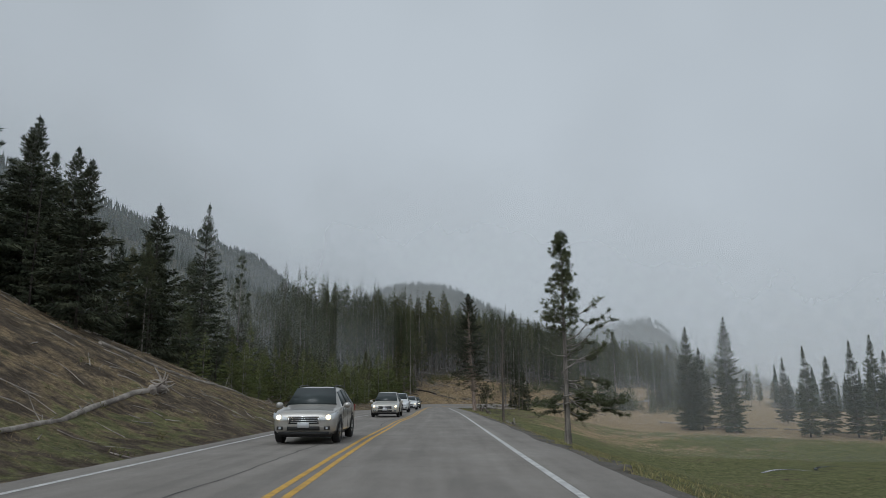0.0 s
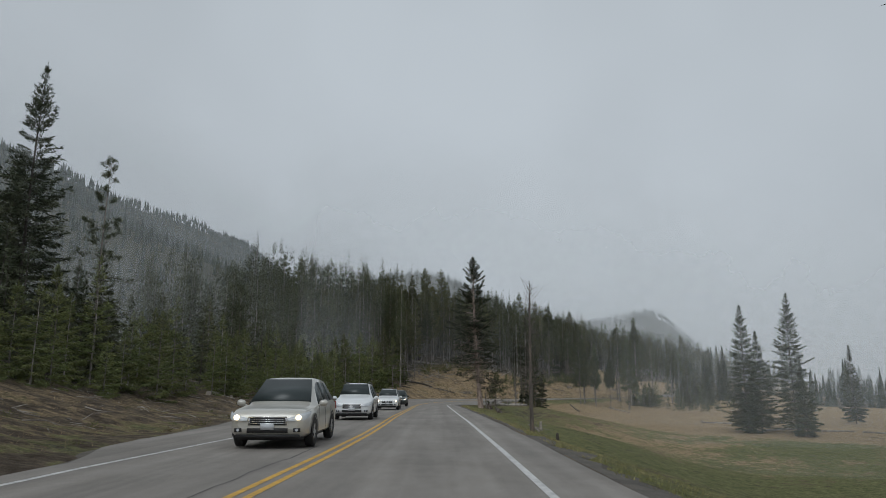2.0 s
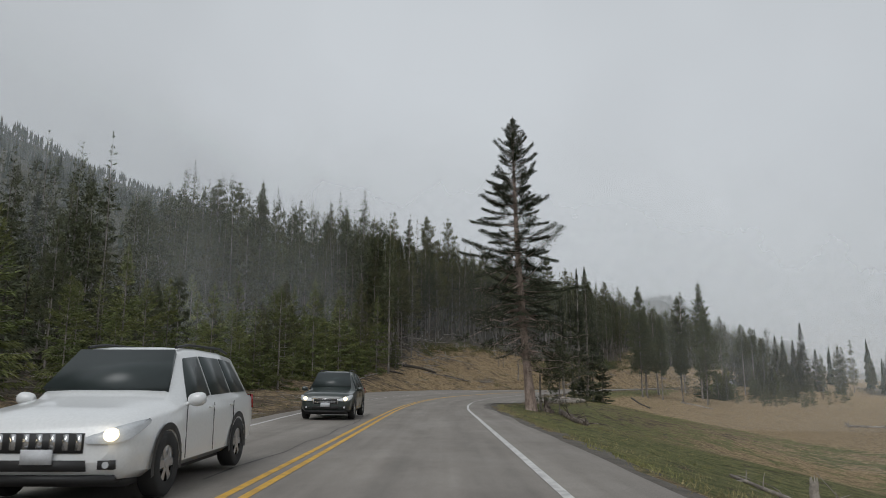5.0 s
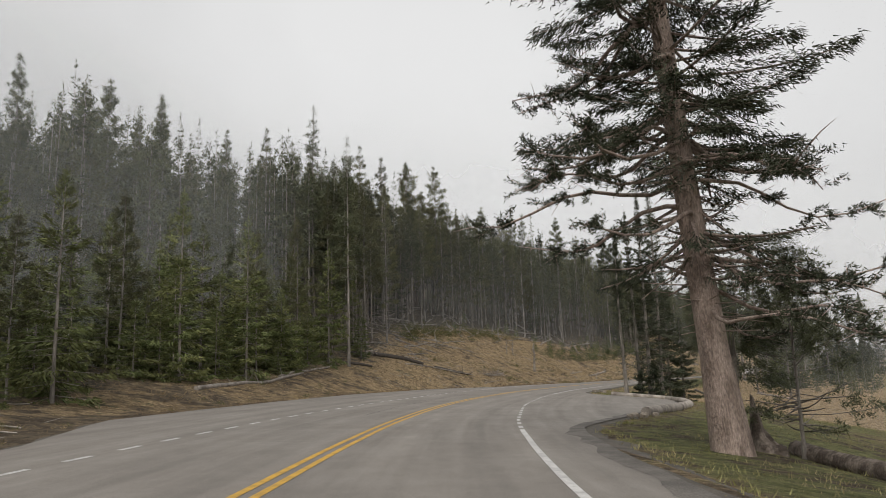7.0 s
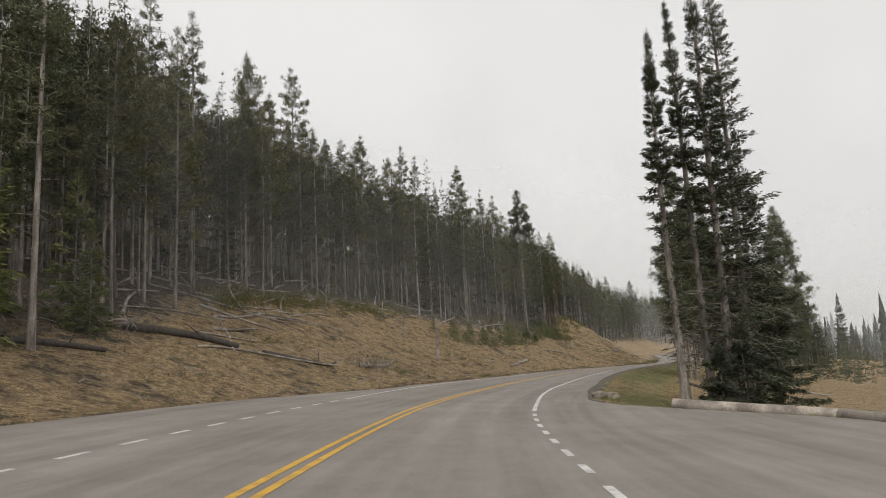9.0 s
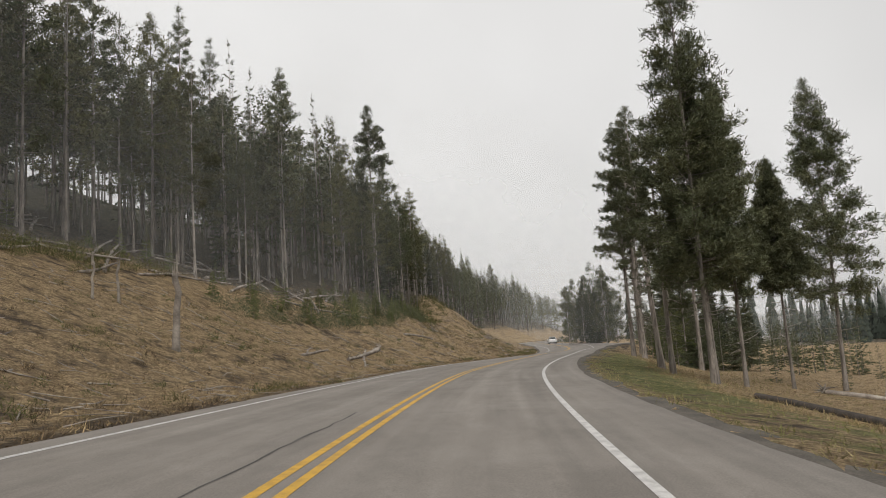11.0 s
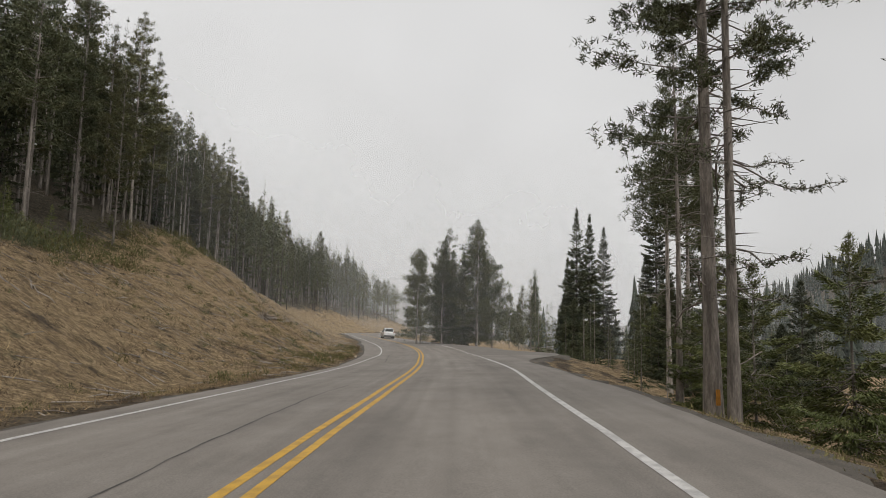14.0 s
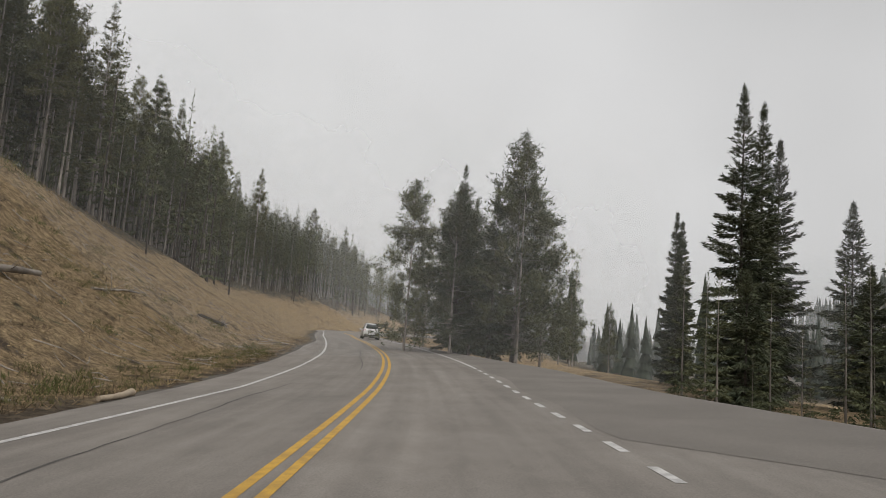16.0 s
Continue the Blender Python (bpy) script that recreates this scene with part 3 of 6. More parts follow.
        strip(sh, run, wave - wide, wave + wide, 0.004)
        part_of("tar_seam", sh, TAR, road, "dark tar seam along the lane")
    for s0 in (14, 58, 139, 214, 278, 338):
        d = np.arange(-4.2, 4.21, .35)
        run = s0 + np.cumsum(rng.normal(0, .07, len(d))) + rng.uniform(-.1, .1) * d
        c = np.stack([np.interp(run, STATION, ROAD[:, k]) for k in (0, 1)], -1)
        w = np.stack([np.interp(run, STATION, AHEAD[:, k]) for k in (0, 1)], -1)
        p = np.column_stack([c + np.stack([w[:, 1], -w[:, 0]], -1) * d[:, None], road_height(run) - road_tilt(run) * d + .004])
        e = np.column_stack([w, 0 * d]) * rng.uniform(.003, .008, len(d))[:, None]
        n = len(d)
        k = np.arange(n - 1)
        sh = Shape()
        sh.add(np.vstack([p - e, p + e]), np.stack([k, k + 1, k + n + 1, k + n], -1))
        part_of("tar_seam", sh, TAR, road, "dark tar seam across the road")
    return road


DASH_FROM, DASH_TO = 302.0, 331.0
make_ground()
make_road()
# ---- trees ----
def unit(v):
    return v / (np.linalg.norm(v, axis=-1, keepdims=True) + 1e-9)


def blades(sh, base, way, length, width, rng, kite=True):
    """Needle sprays: pointed leaves from the bases, along the ways."""
    n = len(base)
    side = unit(np.cross(way, rng.normal(size=(n, 3)))) * (np.asarray(width) / 2).reshape(-1, 1)
    length = np.asarray(length).reshape(-1, 1)
    k = np.arange(n)
    if kite:
        mid = base + way * length * 0.45
        sh.add(np.stack([base, mid + side, base + way * length, mid - side], 1).reshape(-1, 3), np.stack([k * 4, k * 4 + 1, k * 4 + 2, k * 4 + 3], -1))
    else:
        sh.add(np.stack([base + side, base + way * length, base - side], 1).reshape(-1, 3), tris=np.stack([k * 3, k * 3 + 1, k * 3 + 2], -1))


def grow(seed, tall, clear, reach, boughs, sprays, kind="spruce", spray=0.42, wide=0.15, thick=None, lean=0.0, wood=True, kite=True, stubs=20, segments=2, gaps=0.0, oneside=None, zones=None, per=5, rough=0.0, loose=1.0, top=0.78, inner=0.1, fan=0.17):
    """Trunk and crown of a conifer. clear: the share of the trunk below the crown; reach: the crown's radius."""
    rng = np.random.default_rng(seed)
    thick = thick or 0.0052 * tall + 0.025
    hs = np.linspace(-0.03, 1, 9 if wood else 3) * tall
    f = np.clip(hs / tall, 0, 1)
    bend = rng.normal(0, 0.006 * tall, 2)
    turn = rng.uniform(0, 6.28)

    def axis_at(u):
        return np.stack([bend[0] * np.sin(3 * u) + lean * tall * (u - .45 * u * u), bend[1] * np.sin(2.4 * u + 1) * u, u * tall], -1)

    trunk, limbs, crown = Shape(), Shape(), Shape()
    stem = axis_at(hs / tall)
    radii = thick * ((1 - f)**0.8 * 0.96 + 0.04) * (1 + 0.45 * np.exp(-f * 45))
    trunk.tube(stem, radii, 8 if wood else 3, cap=False)
    # boughs
    u = np.sort(rng.uniform(0, 1, boughs) ** (1.0 if kind == "spruce" else 0.85))
    u = np.sort(np.concatenate([u, rng.uniform(.82, 1, max(3, boughs // 9))]))
    if gaps:
        u = u[(np.sin(u * 37 + turn) + rng.normal(0, .5, len(u))) > -1.6 * (1 - gaps)]
    n = len(u)
    h = clear + (0.985 - clear) * u
    az = np.cumsum(rng.uniform(1.9, 2.9, n)) + turn
    if kind == "spruce":
        size = reach * (1 - u)**0.88 * rng.uniform(0.66, 1.14, n) * (0.75 + 0.25 * smooth(u / 0.12)) + 0.05
        rise = np.radians(-22 + 60 * u**1.5 + rng.normal(0, 7, n))
        hook = 0.22
    else:
        size = reach * (1 - u)**top * (0.6 + 0.4 * smooth(u / 0.22)) * 1.18 * rng.uniform(0.5, 1.12, n) + 0.08
        rise = np.radians(-4 + 42 * u**1.3 + rng.normal(0, 12, n))
        hook = 0.18
    dense = np.ones(n)
    if zones:
        z = np.array(zones)
        size *= np.interp(u, z[:, 0], z[:, 1])
        dense = np.interp(u, z[:, 0], z[:, 2])
    if rough:
        size *= rng.uniform(1 - rough, 1 + .6 * rough, n)
        rise = rise + rng.normal(0, .45 * rough, n)
    if oneside is not None:
        size *= 0.75 + 0.45 * np.cos(az - oneside)
    root = axis_at(h)
    out = np.stack([np.cos(az) * np.cos(rise), np.sin(az) * np.cos(rise), np.sin(rise)], -1)

    def on_bough(k, t):
        return root[k] + out[k] * (size[k] * t)[:, None] + np.array([0, 0, 1.0]) * (hook * size[k] * t * t)[:, None]

    if wood:
        for k in range(n):
            if size[k] < 0.35:
                continue
            t = np.linspace(0, 0.97, segments + 1)
            limbs.tube(on_bough(np.full(len(t), k), t), thick * 0.16 * (1 - u[k] * .6) * (1 - 0.85 * t) + 0.006, 3, cap=False)
    for k in range(stubs if wood else 0):
        uu = rng.uniform(0.12, max(clear + .12, .3))
        a, r0 = rng.uniform(0, 6.28), axis_at(np.array([uu]))[0]
        ln = rng.uniform(0.25, 1.0) * min(reach, 1.8) * 0.8
        t = np.linspace(0, 1, 4)[:, None]
        d = np.array([np.cos(a), np.sin(a), rng.uniform(-.35, .25)])
        limbs.tube(r0 + d * ln * t + np.array([0, 0, .2 * ln * rng.normal()]) * t**2, 0.022 * (1 - .8 * t[:, 0]) + .004, 3, cap=False)
    # sprays
    share = np.maximum(1, np.round(sprays * dense * np.clip(size / (reach * .55), .25, 1.9))).astype(int)
    k = np.repeat(np.arange(n), share)
    m = len(k)
    if kind == "spruce":
        t = rng.uniform(inner, 1.0, m)**0.75
        flat = unit(np.stack([-out[k][:, 1], out[k][:, 0], np.zeros(m)], -1))
        off = rng.normal(0, 1, m)
        base = on_bough(k, t) + flat * (off * fan * size[k] * (1.15 - 0.75 * t))[:, None] + rng.normal(0, .05, (m, 3))
        way = unit(out[k] * 0.8 + flat * (np.sign(off) * rng.uniform(0, .8, m))[:, None] + rng.normal(0, .3, (m, 3)) + np.array([0, 0, -0.2]) + np.array([0, 0, .6]) * (u[k]**2)[:, None])
    else:
        # tufts at the ends of the twigs
        tuft = rng.uniform(0.3, 1.0, (n, 40))**0.6
        which = rng.integers(0, np.maximum(share[k] // per, 1))
        t = tuft[k, which % 40]
        jig = rng.normal(0, 1, (n, 40, 3)) * np.array([.3, .3, .2]) * loose
        base = on_bough(k, t) + jig[k, which % 40] * (0.35 + size[k] * .35)[:, None] + rng.normal(0, .4 * spray, (m, 3))
        way = unit(out[k] * 0.45 + rng.normal(0, 1, (m, 3)) * 0.75 + np.array([0, 0, .3]))
    scale = rng.uniform(0.65, 1.2, m) * np.clip(0.42 + 1.3 * size[k] / reach, 0.42, 1.05)
    blades(crown, base, way, spray * scale, wide * scale, rng, kite)
    m = 14 if wood else 4
    tip = axis_at(rng.uniform(0.93, 1.0, m))
    blades(crown, tip, unit(rng.normal(0, .2, (m, 3)) + np.array([0, 0, 1.0])), np.full(m, min(spray, .6) * .7), np.full(m, min(wide, .25) * .6), rng, kite)
    return trunk, limbs, crown


def droop(shapes, seed, count, low, high, shift, thick=.05, around=0.0, spread=1.1, long=(2.6, 5.2), spray=.26, wide=.06, sprays=90, fall=(.25, .55), loose=.4, first=.45):
    """Long bare limbs that sag and lift their needled ends, added to a tree's shapes."""
    rng = np.random.default_rng(seed)
    trunk, limbs, crown = shapes
    for k in range(count):
        h = rng.uniform(low, high)
        a, ln = around + rng.uniform(-spread, spread), rng.uniform(*long)
        t = np.linspace(0, 1, 8)
        out = np.array([np.cos(a), np.sin(a), 0])
        side = np.array([-np.sin(a), np.cos(a), 0])
        drop = rng.uniform(*fall) * ln
        p = np.array([shift * h, 0, h]) + out * (ln * t)[:, None] + side * (.12 * ln * np.sin(t * 5 + k))[:, None] + np.array([0, 0, 1.0]) * (-drop * t + .35 * abs(drop) * t**3 + .05 * ln * np.sin(t * 8 + k))[:, None]
        limbs.tube(p, thick * (1 - .85 * t) + .006, 5, cap=False)
        m = int(sprays * ln / 4)
        spots = rng.uniform(first, 1.0, 18)
        tuft = rng.integers(0, 18, m)
        off = np.clip(rng.normal(0, loose, (18, 3)) * np.array([1, 1, .5]) * (.3 + .7 * spots[:, None]), -.45, .45)
        heart = np.stack([np.interp(spots, t, p[:, c]) for c in range(3)], -1)
        for q in range(18):
            limbs.tube(heart[q] + off[q] * np.linspace(0, 1, 2)[:, None], np.array([.009, .005]), 3, cap=False)
        base = heart[tuft] + off[tuft] * rng.uniform(.15, 1.05, (m, 1)) + rng.normal(0, .045, (m, 3))
        blades(crown, base, unit(out * .5 + rng.normal(0, .6, (m, 3)) + np.array([0, 0, .1])), spray * rng.uniform(.6, 1.2, m), np.full(m, wide), rng, kite=False)
        for q in range(5):
            i = rng.integers(3, 8)
            e = unit(out * .6 + rng.normal(0, .6, 3)) * ln * .1
            limbs.tube(p[i] + e * np.linspace(0, 1, 3)[:, None], np.array([.012, .009, .004]), 3, cap=False)
    return shapes


def snag(seed, tall, thick, twigs, reach):
    """A dead standing tree with bare, curling twigs."""
    rng = np.random.default_rng(seed)
    sh, limbs = Shape(), Shape()
    u = np.linspace(-0.02, 1, 12)
    sway = lambda u: np.stack([0.02 * tall * np.sin(2.6 * u + .4) - .008 * tall, 0.012 * tall * np.sin(3.3 * u), u * tall], -1)
    sh.tube(sway(u), thick * (1 - np.clip(u, 0, 1))**0.8 * (1 + .4 * np.exp(-np.clip(u, 0, 1) * 40)) + 0.012, 9)
    for k in range(twigs):
        h = rng.uniform(0.06, 0.99)
        a = rng.uniform(0, 6.28)
        ln = reach * rng.uniform(0.15, 1.0) * (.7 + .3 * np.sin(h * 23)) * (1.0 if h < .75 else 1.25 - h * .7)
        t = np.linspace(0, 1, 6)[:, None]
        rise = -0.2 + 0.9 * h**2 + rng.normal(0, .3)
        d = np.array([np.cos(a), np.sin(a), rise])
        curl = np.array([rng.normal(0, .35), rng.normal(0, .35), rng.uniform(-.35, .85)])
        p = sway(np.array([h]))[0] + d * ln * t + curl * ln * t**2
        limbs.tube(p, thick * .11 * (1 - .85 * t[:, 0]) + .004, 4, cap=False)
        for q in range(2):
            i = rng.integers(2, 5)
            e = d * .6 + rng.normal(0, .6, 3)
            limbs.tube(p[i] + e * ln * .35 * t[:3] * 2, np.array([.011, .008, .004]), 3, cap=False)
    return sh, limbs


def plant_tree(name, label, shapes, mats, at, group="", kind=""):
    tree = thing(name, label, "tree", group, kind, at)
    for nm, sh, mat in zip(("trunk", "branchwork", "crown"), shapes, (mats[0], mats[0], mats[1])):
        if sh is not None and sh.count:
            ob = part_of(nm, sh, mat, tree, soft=(nm == "trunk"))
            if nm != "trunk":
                tagged(ob, kind="stuff")
    return tree


def stand(x, y, sink=0.1, turn=0.0, size=1.0, tilt=0.0):
    z = float(height(x, y)[0]) - sink
    return pose(x, y, z, tilt, 0, turn) @ Matrix.Scale(size, 4)


# trees that stand by themselves
def pine_at(x, y, tall, clear, reach, seed, label, boughs=90, sprays=60, bark=BARK, needles=PINE, name="pine_tree", turn=0.0, **more):
    return plant_tree(name, label, grow(seed, tall, clear, reach, boughs, sprays, "pine", **more), (bark, needles), stand(x, y, turn=turn))


def spruce_at(x, y, tall, clear, reach, seed, label, boughs=150, sprays=34, bark=DARK_BARK, needles=SPRUCE, name="spruce_tree", turn=0.0, **more):
    return plant_tree(name, label, grow(seed, tall, clear, reach, boughs, sprays, "spruce", **more), (bark, needles), stand(x, y, turn=turn))


# the lone pine on the verge
lone = grow(11, 11.7, .5, .95, 64, 330, "pine", spray=.13, wide=.028, thick=.17, segments=3, stubs=16, per=34, kite=False, gaps=.25, rough=.3, zones=[(0, 1.35, .4), (.2, 1.2, .6), (.5, 1.05, 1.0), (.85, 1.1, 1.3), (1, 1.4, 1.3)], top=.5)
lone = droop(lone, 12, 8, 3.8, 7.0, 0.0, .034, around=0.0, spread=.9, long=(1.6, 3.2), spray=.13, wide=.026, sprays=900, fall=(-.5, -.2), loose=.2, first=.5)
lone = droop(lone, 15, 7, 4.2, 7.6, 0.0, .026, around=3.1, spread=.9, long=(.9, 1.7), spray=.13, wide=.026, sprays=700, fall=(-.3, .1), loose=.16, first=.55)
lone = droop(lone, 13, 14, 1.9, 3.6, 0.0, .034, around=-.1, spread=1.2, long=(2.2, 4.0), spray=.15, wide=.028, sprays=1300, fall=(.02, .4), loose=.34, first=.3)
lone = droop(lone, 14, 6, 1.8, 2.8, 0.0, .028, around=3.1, spread=.8, long=(1.2, 2.0), spray=.15, wide=.028, sprays=1300, fall=(0, .3), loose=.25, first=.3)
plant_tree("pine_tree", "lone lodgepole pine with sparse crooked boughs on the grass verge", lone, (BARK, PINE), stand(6.75, 39.3))
plant_tree("dead_tree", "bare grey dead tree with curled twigs on the grass verge", (*snag(5, 12.6, .17, 250, 2.1), None), (SNAG_BARK, None), stand(7.75, 92.8, turn=200))
# the old tree by the turnout
old = grow(31, 23.2, 0.17, 4.6, 290, 640, "spruce", lean=-.082, kite=False, spray=.15, wide=.034, thick=.36, segments=5, stubs=90, gaps=0.25, rough=.55, inner=.22, fan=.13,
           zones=[(0, .55, .08), (.1, .75, .3), (.22, .95, .8), (.45, 1.15, 1.0), (.8, 1.35, 1.0), (1, 1.4, 1.0)])
old = droop(old, 33, 17, 2.8, 7.6, -.075, around=-.2, spread=1.1, long=(2.4, 4.8), sprays=900, spray=.12, wide=.03, first=.4)
old = droop(old, 34, 15, 5.5, 12.0, -.07, .06, around=3.0, spread=1.0, long=(2.6, 5.2), sprays=900, spray=.12, wide=.03, fall=(.05, .4), first=.4)
plant_tree("old_conifer", "tall old conifer with reddish peeling bark beside the turnout", old, (RED_BARK, OLD_NEEDLES), stand(6.1, 139.6))
pine_at(8.4, 141.0, 5.6, 0.12, 2.3, 32, "low spreading young pine behind the old conifer", boughs=60, sprays=330, spray=.13, wide=.022, per=24, kite=False, needles=PINE, segments=3, loose=.7)
# the firs behind the log barrier
BARE_BELOW = [(0, .5, .05), (.3, .65, .14), (.45, .85, .5), (.6, 1.0, 1.0), (1, 1.0, 1.2)]
LEAFY = [(0, 1.0, .9), (.5, 1.0, 1.0), (1, 1.0, 1.2)]
THIN_BELOW = [(0, .8, .2), (.25, .9, .4), (.45, 1.0, .8), (1, 1.0, 1.2)]
CLUMP = [(16.2, 186.1, 15.4, 1.15, -.008, .17, BARE_BELOW, 41), (17.6, 186.6, 17.3, 1.3, -.028, .18, BARE_BELOW, 42), (18.4, 186.5, 19.2, 1.7, .01, .2, THIN_BELOW, 43), (19.6, 187.2, 19.8, 2.4, .014, .18, THIN_BELOW, 44),
         (20.6, 188.0, 12.6, 2.0, .03, .12, LEAFY, 45), (22.1, 188.8, 8.4, 1.9, .03, .1, LEAFY, 46), (18.6, 185.9, 3.6, 1.2, .0, .05, LEAFY, 47), (17.3, 185.4, 2.6, .9, .0, .04, LEAFY, 48)]
for x, y, tall, reach, lean, thick, zones, seed in CLUMP:
    slim = zones is not LEAFY
    spruce_at(x, y, tall, .06 if slim else .03, reach, seed, "slim leaning fir with a bare grey lower trunk by the turnout" if slim else "dark dense fir in the clump by the turnout", boughs=int(13 * tall), sprays=150, spray=.17, wide=.05, kite=False, name="fir_tree", segments=3, rough=.35, thick=thick, stubs=60 if slim else 24, lean=lean, bark=BARK, needles=SPRUCE, zones=zones)
# trees between road and meadow
for x, y, tall, clear, reach, seed in ((37.3, 223.4, 21.6, .2, 2.9, 51), (38.6, 224.6, 17.5, .3, 1.9, 52), (42.0, 226.2, 16.8, .3, 1.7, 53), (46.2, 227.0, 13.2, .42, 1.5, 54), (51.3, 227.9, 19.6, .25, 2.8, 55)):
    pine_at(x, y, tall, clear, reach, seed, "tall lodgepole pine standing between road and meadow", boughs=190, sprays=250, spray=.24, wide=.05, per=9, loose=.75, kite=False, segments=3, stubs=30)
BLAZE = material("orange_blaze_paint", (0.62, 0.27, 0.04), 0.7, vary=0.2, grain=(6, 40))
for x, y, tall, clear, reach, thick, seed in ((63.0, 261.7, 28.0, .3, 3.4, .24, 56), (62.7, 260.8, 26.0, .36, 3.0, .17, 57), (54.1, 251.4, 22.5, .4, 3.0, .2, 58), (54.6, 250.5, 23.5, .36, 3.1, .22, 59)):
    shapes = grow(seed, tall, clear, reach, 130, 430, "pine", spray=.17, wide=.04, per=16, loose=.6, kite=False, segments=4, stubs=60, thick=thick, gaps=.5, rough=.45)
    shapes = droop(shapes, seed, 9, tall * .12, tall * .38, 0.0, .03, around=-.5, spread=2.2, long=(1.4, 3.6), spray=.14, wide=.04, sprays=260, loose=.28)
    tree = plant_tree("pine_tree", "tall pine with long grey trunk and tufted boughs beside road", shapes, (BARK, PINE), stand(x, y))
    if seed == 56:
        mark = Shape()
        b = np.linspace(-2.35, -1.95, 5)
        for z in (.42, .66, .86):
            mark.add(np.column_stack([.36 * np.cos(b), .36 * np.sin(b), np.full(5, z) + .1 * np.cos((b + 2.15) * 6) * (z - .6)]))
        mark.quads = [np.array([(r * 5 + c, r * 5 + c + 1, r * 5 + c + 6, r * 5 + c + 5) for r in range(2) for c in range(4)])]
        part_of("blaze", mark, BLAZE, tree, "orange blaze painted on the trunk")
for x, y, tall, clear, reach, seed in ((78.4, 274.8, 18.6, .5, 2.2, 67), (81.0, 275.4, 18.0, .5, 2.0, 68), (84.4, 276.6, 15.5, .4, 1.5, 69)):
    pine_at(x, y, tall, clear, reach, seed, "tall pine with a long bare trunk below the road", boughs=70, sprays=130, spray=.28, wide=.06, per=13, kite=False, segments=3, stubs=40, thick=.16)
for x, y, tall, clear, lean, turn, seed in ((43.9, 235.1, 18.0, .52, .07, 150, 61), (56.7, 245.7, 18.0, .55, .01, 0, 62), (39.6, 228.9, 14.0, .5, .02, 200, 64), (70.0, 268.0, 17.0, .5, .01, 90, 65)):
    shapes = grow(seed, tall, clear, 1.2 if seed == 62 else 2.2, 54, 400, "pine", spray=.16, wide=.038, per=18, loose=.7, kite=False, segments=4, stubs=34, gaps=.5, thick=.15 if tall < 18 else .2, lean=lean, rough=.3)
    shapes = droop(shapes, seed, 5, tall * .3, tall * .5, lean, .022, spread=3.0, long=(1.2, 2.6), spray=.14, wide=.04, sprays=220, loose=.22)
    plant_tree("pine_tree", "tall sparse pine with a long bare trunk at the verge", shapes, (BARK, PINE), stand(x, y, turn=turn))
pine_at(58.4, 249.4, 12.5, .3, 1.6, 66, "slim young pine at the meadow edge", boughs=70, sprays=150, spray=.24, wide=.06, per=12, kite=False, segments=3)
for x, y, tall, seed in ((64.8, 258.4, 6.5, 141), (66.4, 257.0, 5.5, 142), (60.6, 252.2, 5.5, 143), (62.0, 250.4, 6.5, 144), (67.5, 263.0, 6.0, 145), (57.5, 247.0, 4.5, 146), (70.5, 266.5, 7.0, 147), (62.6, 246.8, 7.5, 148)):
    shapes = droop(grow(seed, tall, .04, 2.3, 80, 210, "spruce", spray=.17, wide=.045, kite=False, segments=3, stubs=10, rough=.4), seed, 8, .5, tall * .5, 0.0, .025, spread=3.1, long=(1.2, 2.8), spray=.16, wide=.045, sprays=300)
    plant_tree("young_pine", "bushy dark-green young pine under the tall roadside pines", shapes, (BARK, YOUNG if seed % 2 else PINE), stand(x, y), "young pines under the roadside pines")
for x, y, tall, reach, seed in ((100.3, 303.2, 16.9, 1.9, 71), (102.8, 303.6, 16.6, 1.6, 72), (106.5, 304.8, 15.6, 1.8, 73), (104.7, 296.0, 20.4, 2.1, 74), (112.5, 303.5, 13.0, 2.0, 75), (112.4, 316.5, 13.4, 1.2, 76), (114.0, 317.2, 13.0, 1.1, 77), (110.6, 315.0, 9.0, 1.2, 78),
                                (98.0, 301.4, 6.5, 1.6, 79), (108.5, 300.6, 8.0, 1.9, 80), (118.0, 301.0, 15.0, 1.8, 81), (101.5, 292.0, 9.0, 1.9, 82), (89.0, 282.5, 7.5, 1.7, 83), (85.0, 279.0, 6.0, 1.5, 84), (92.0, 279.0, 9.0, 1.7, 85), (90.0, 273.0, 8.0, 1.8, 86), (82.0, 270.0, 5.0, 1.6, 64), (95.0, 286.0, 7.0, 1.8, 63)):
    spruce_at(x, y, tall, 0.04, reach * 1.3, seed, "dark pointed spruce below the road's turnout", boughs=int(16 * tall), sprays=92, spray=.27, wide=.075, kite=False, segments=1, rough=.2)
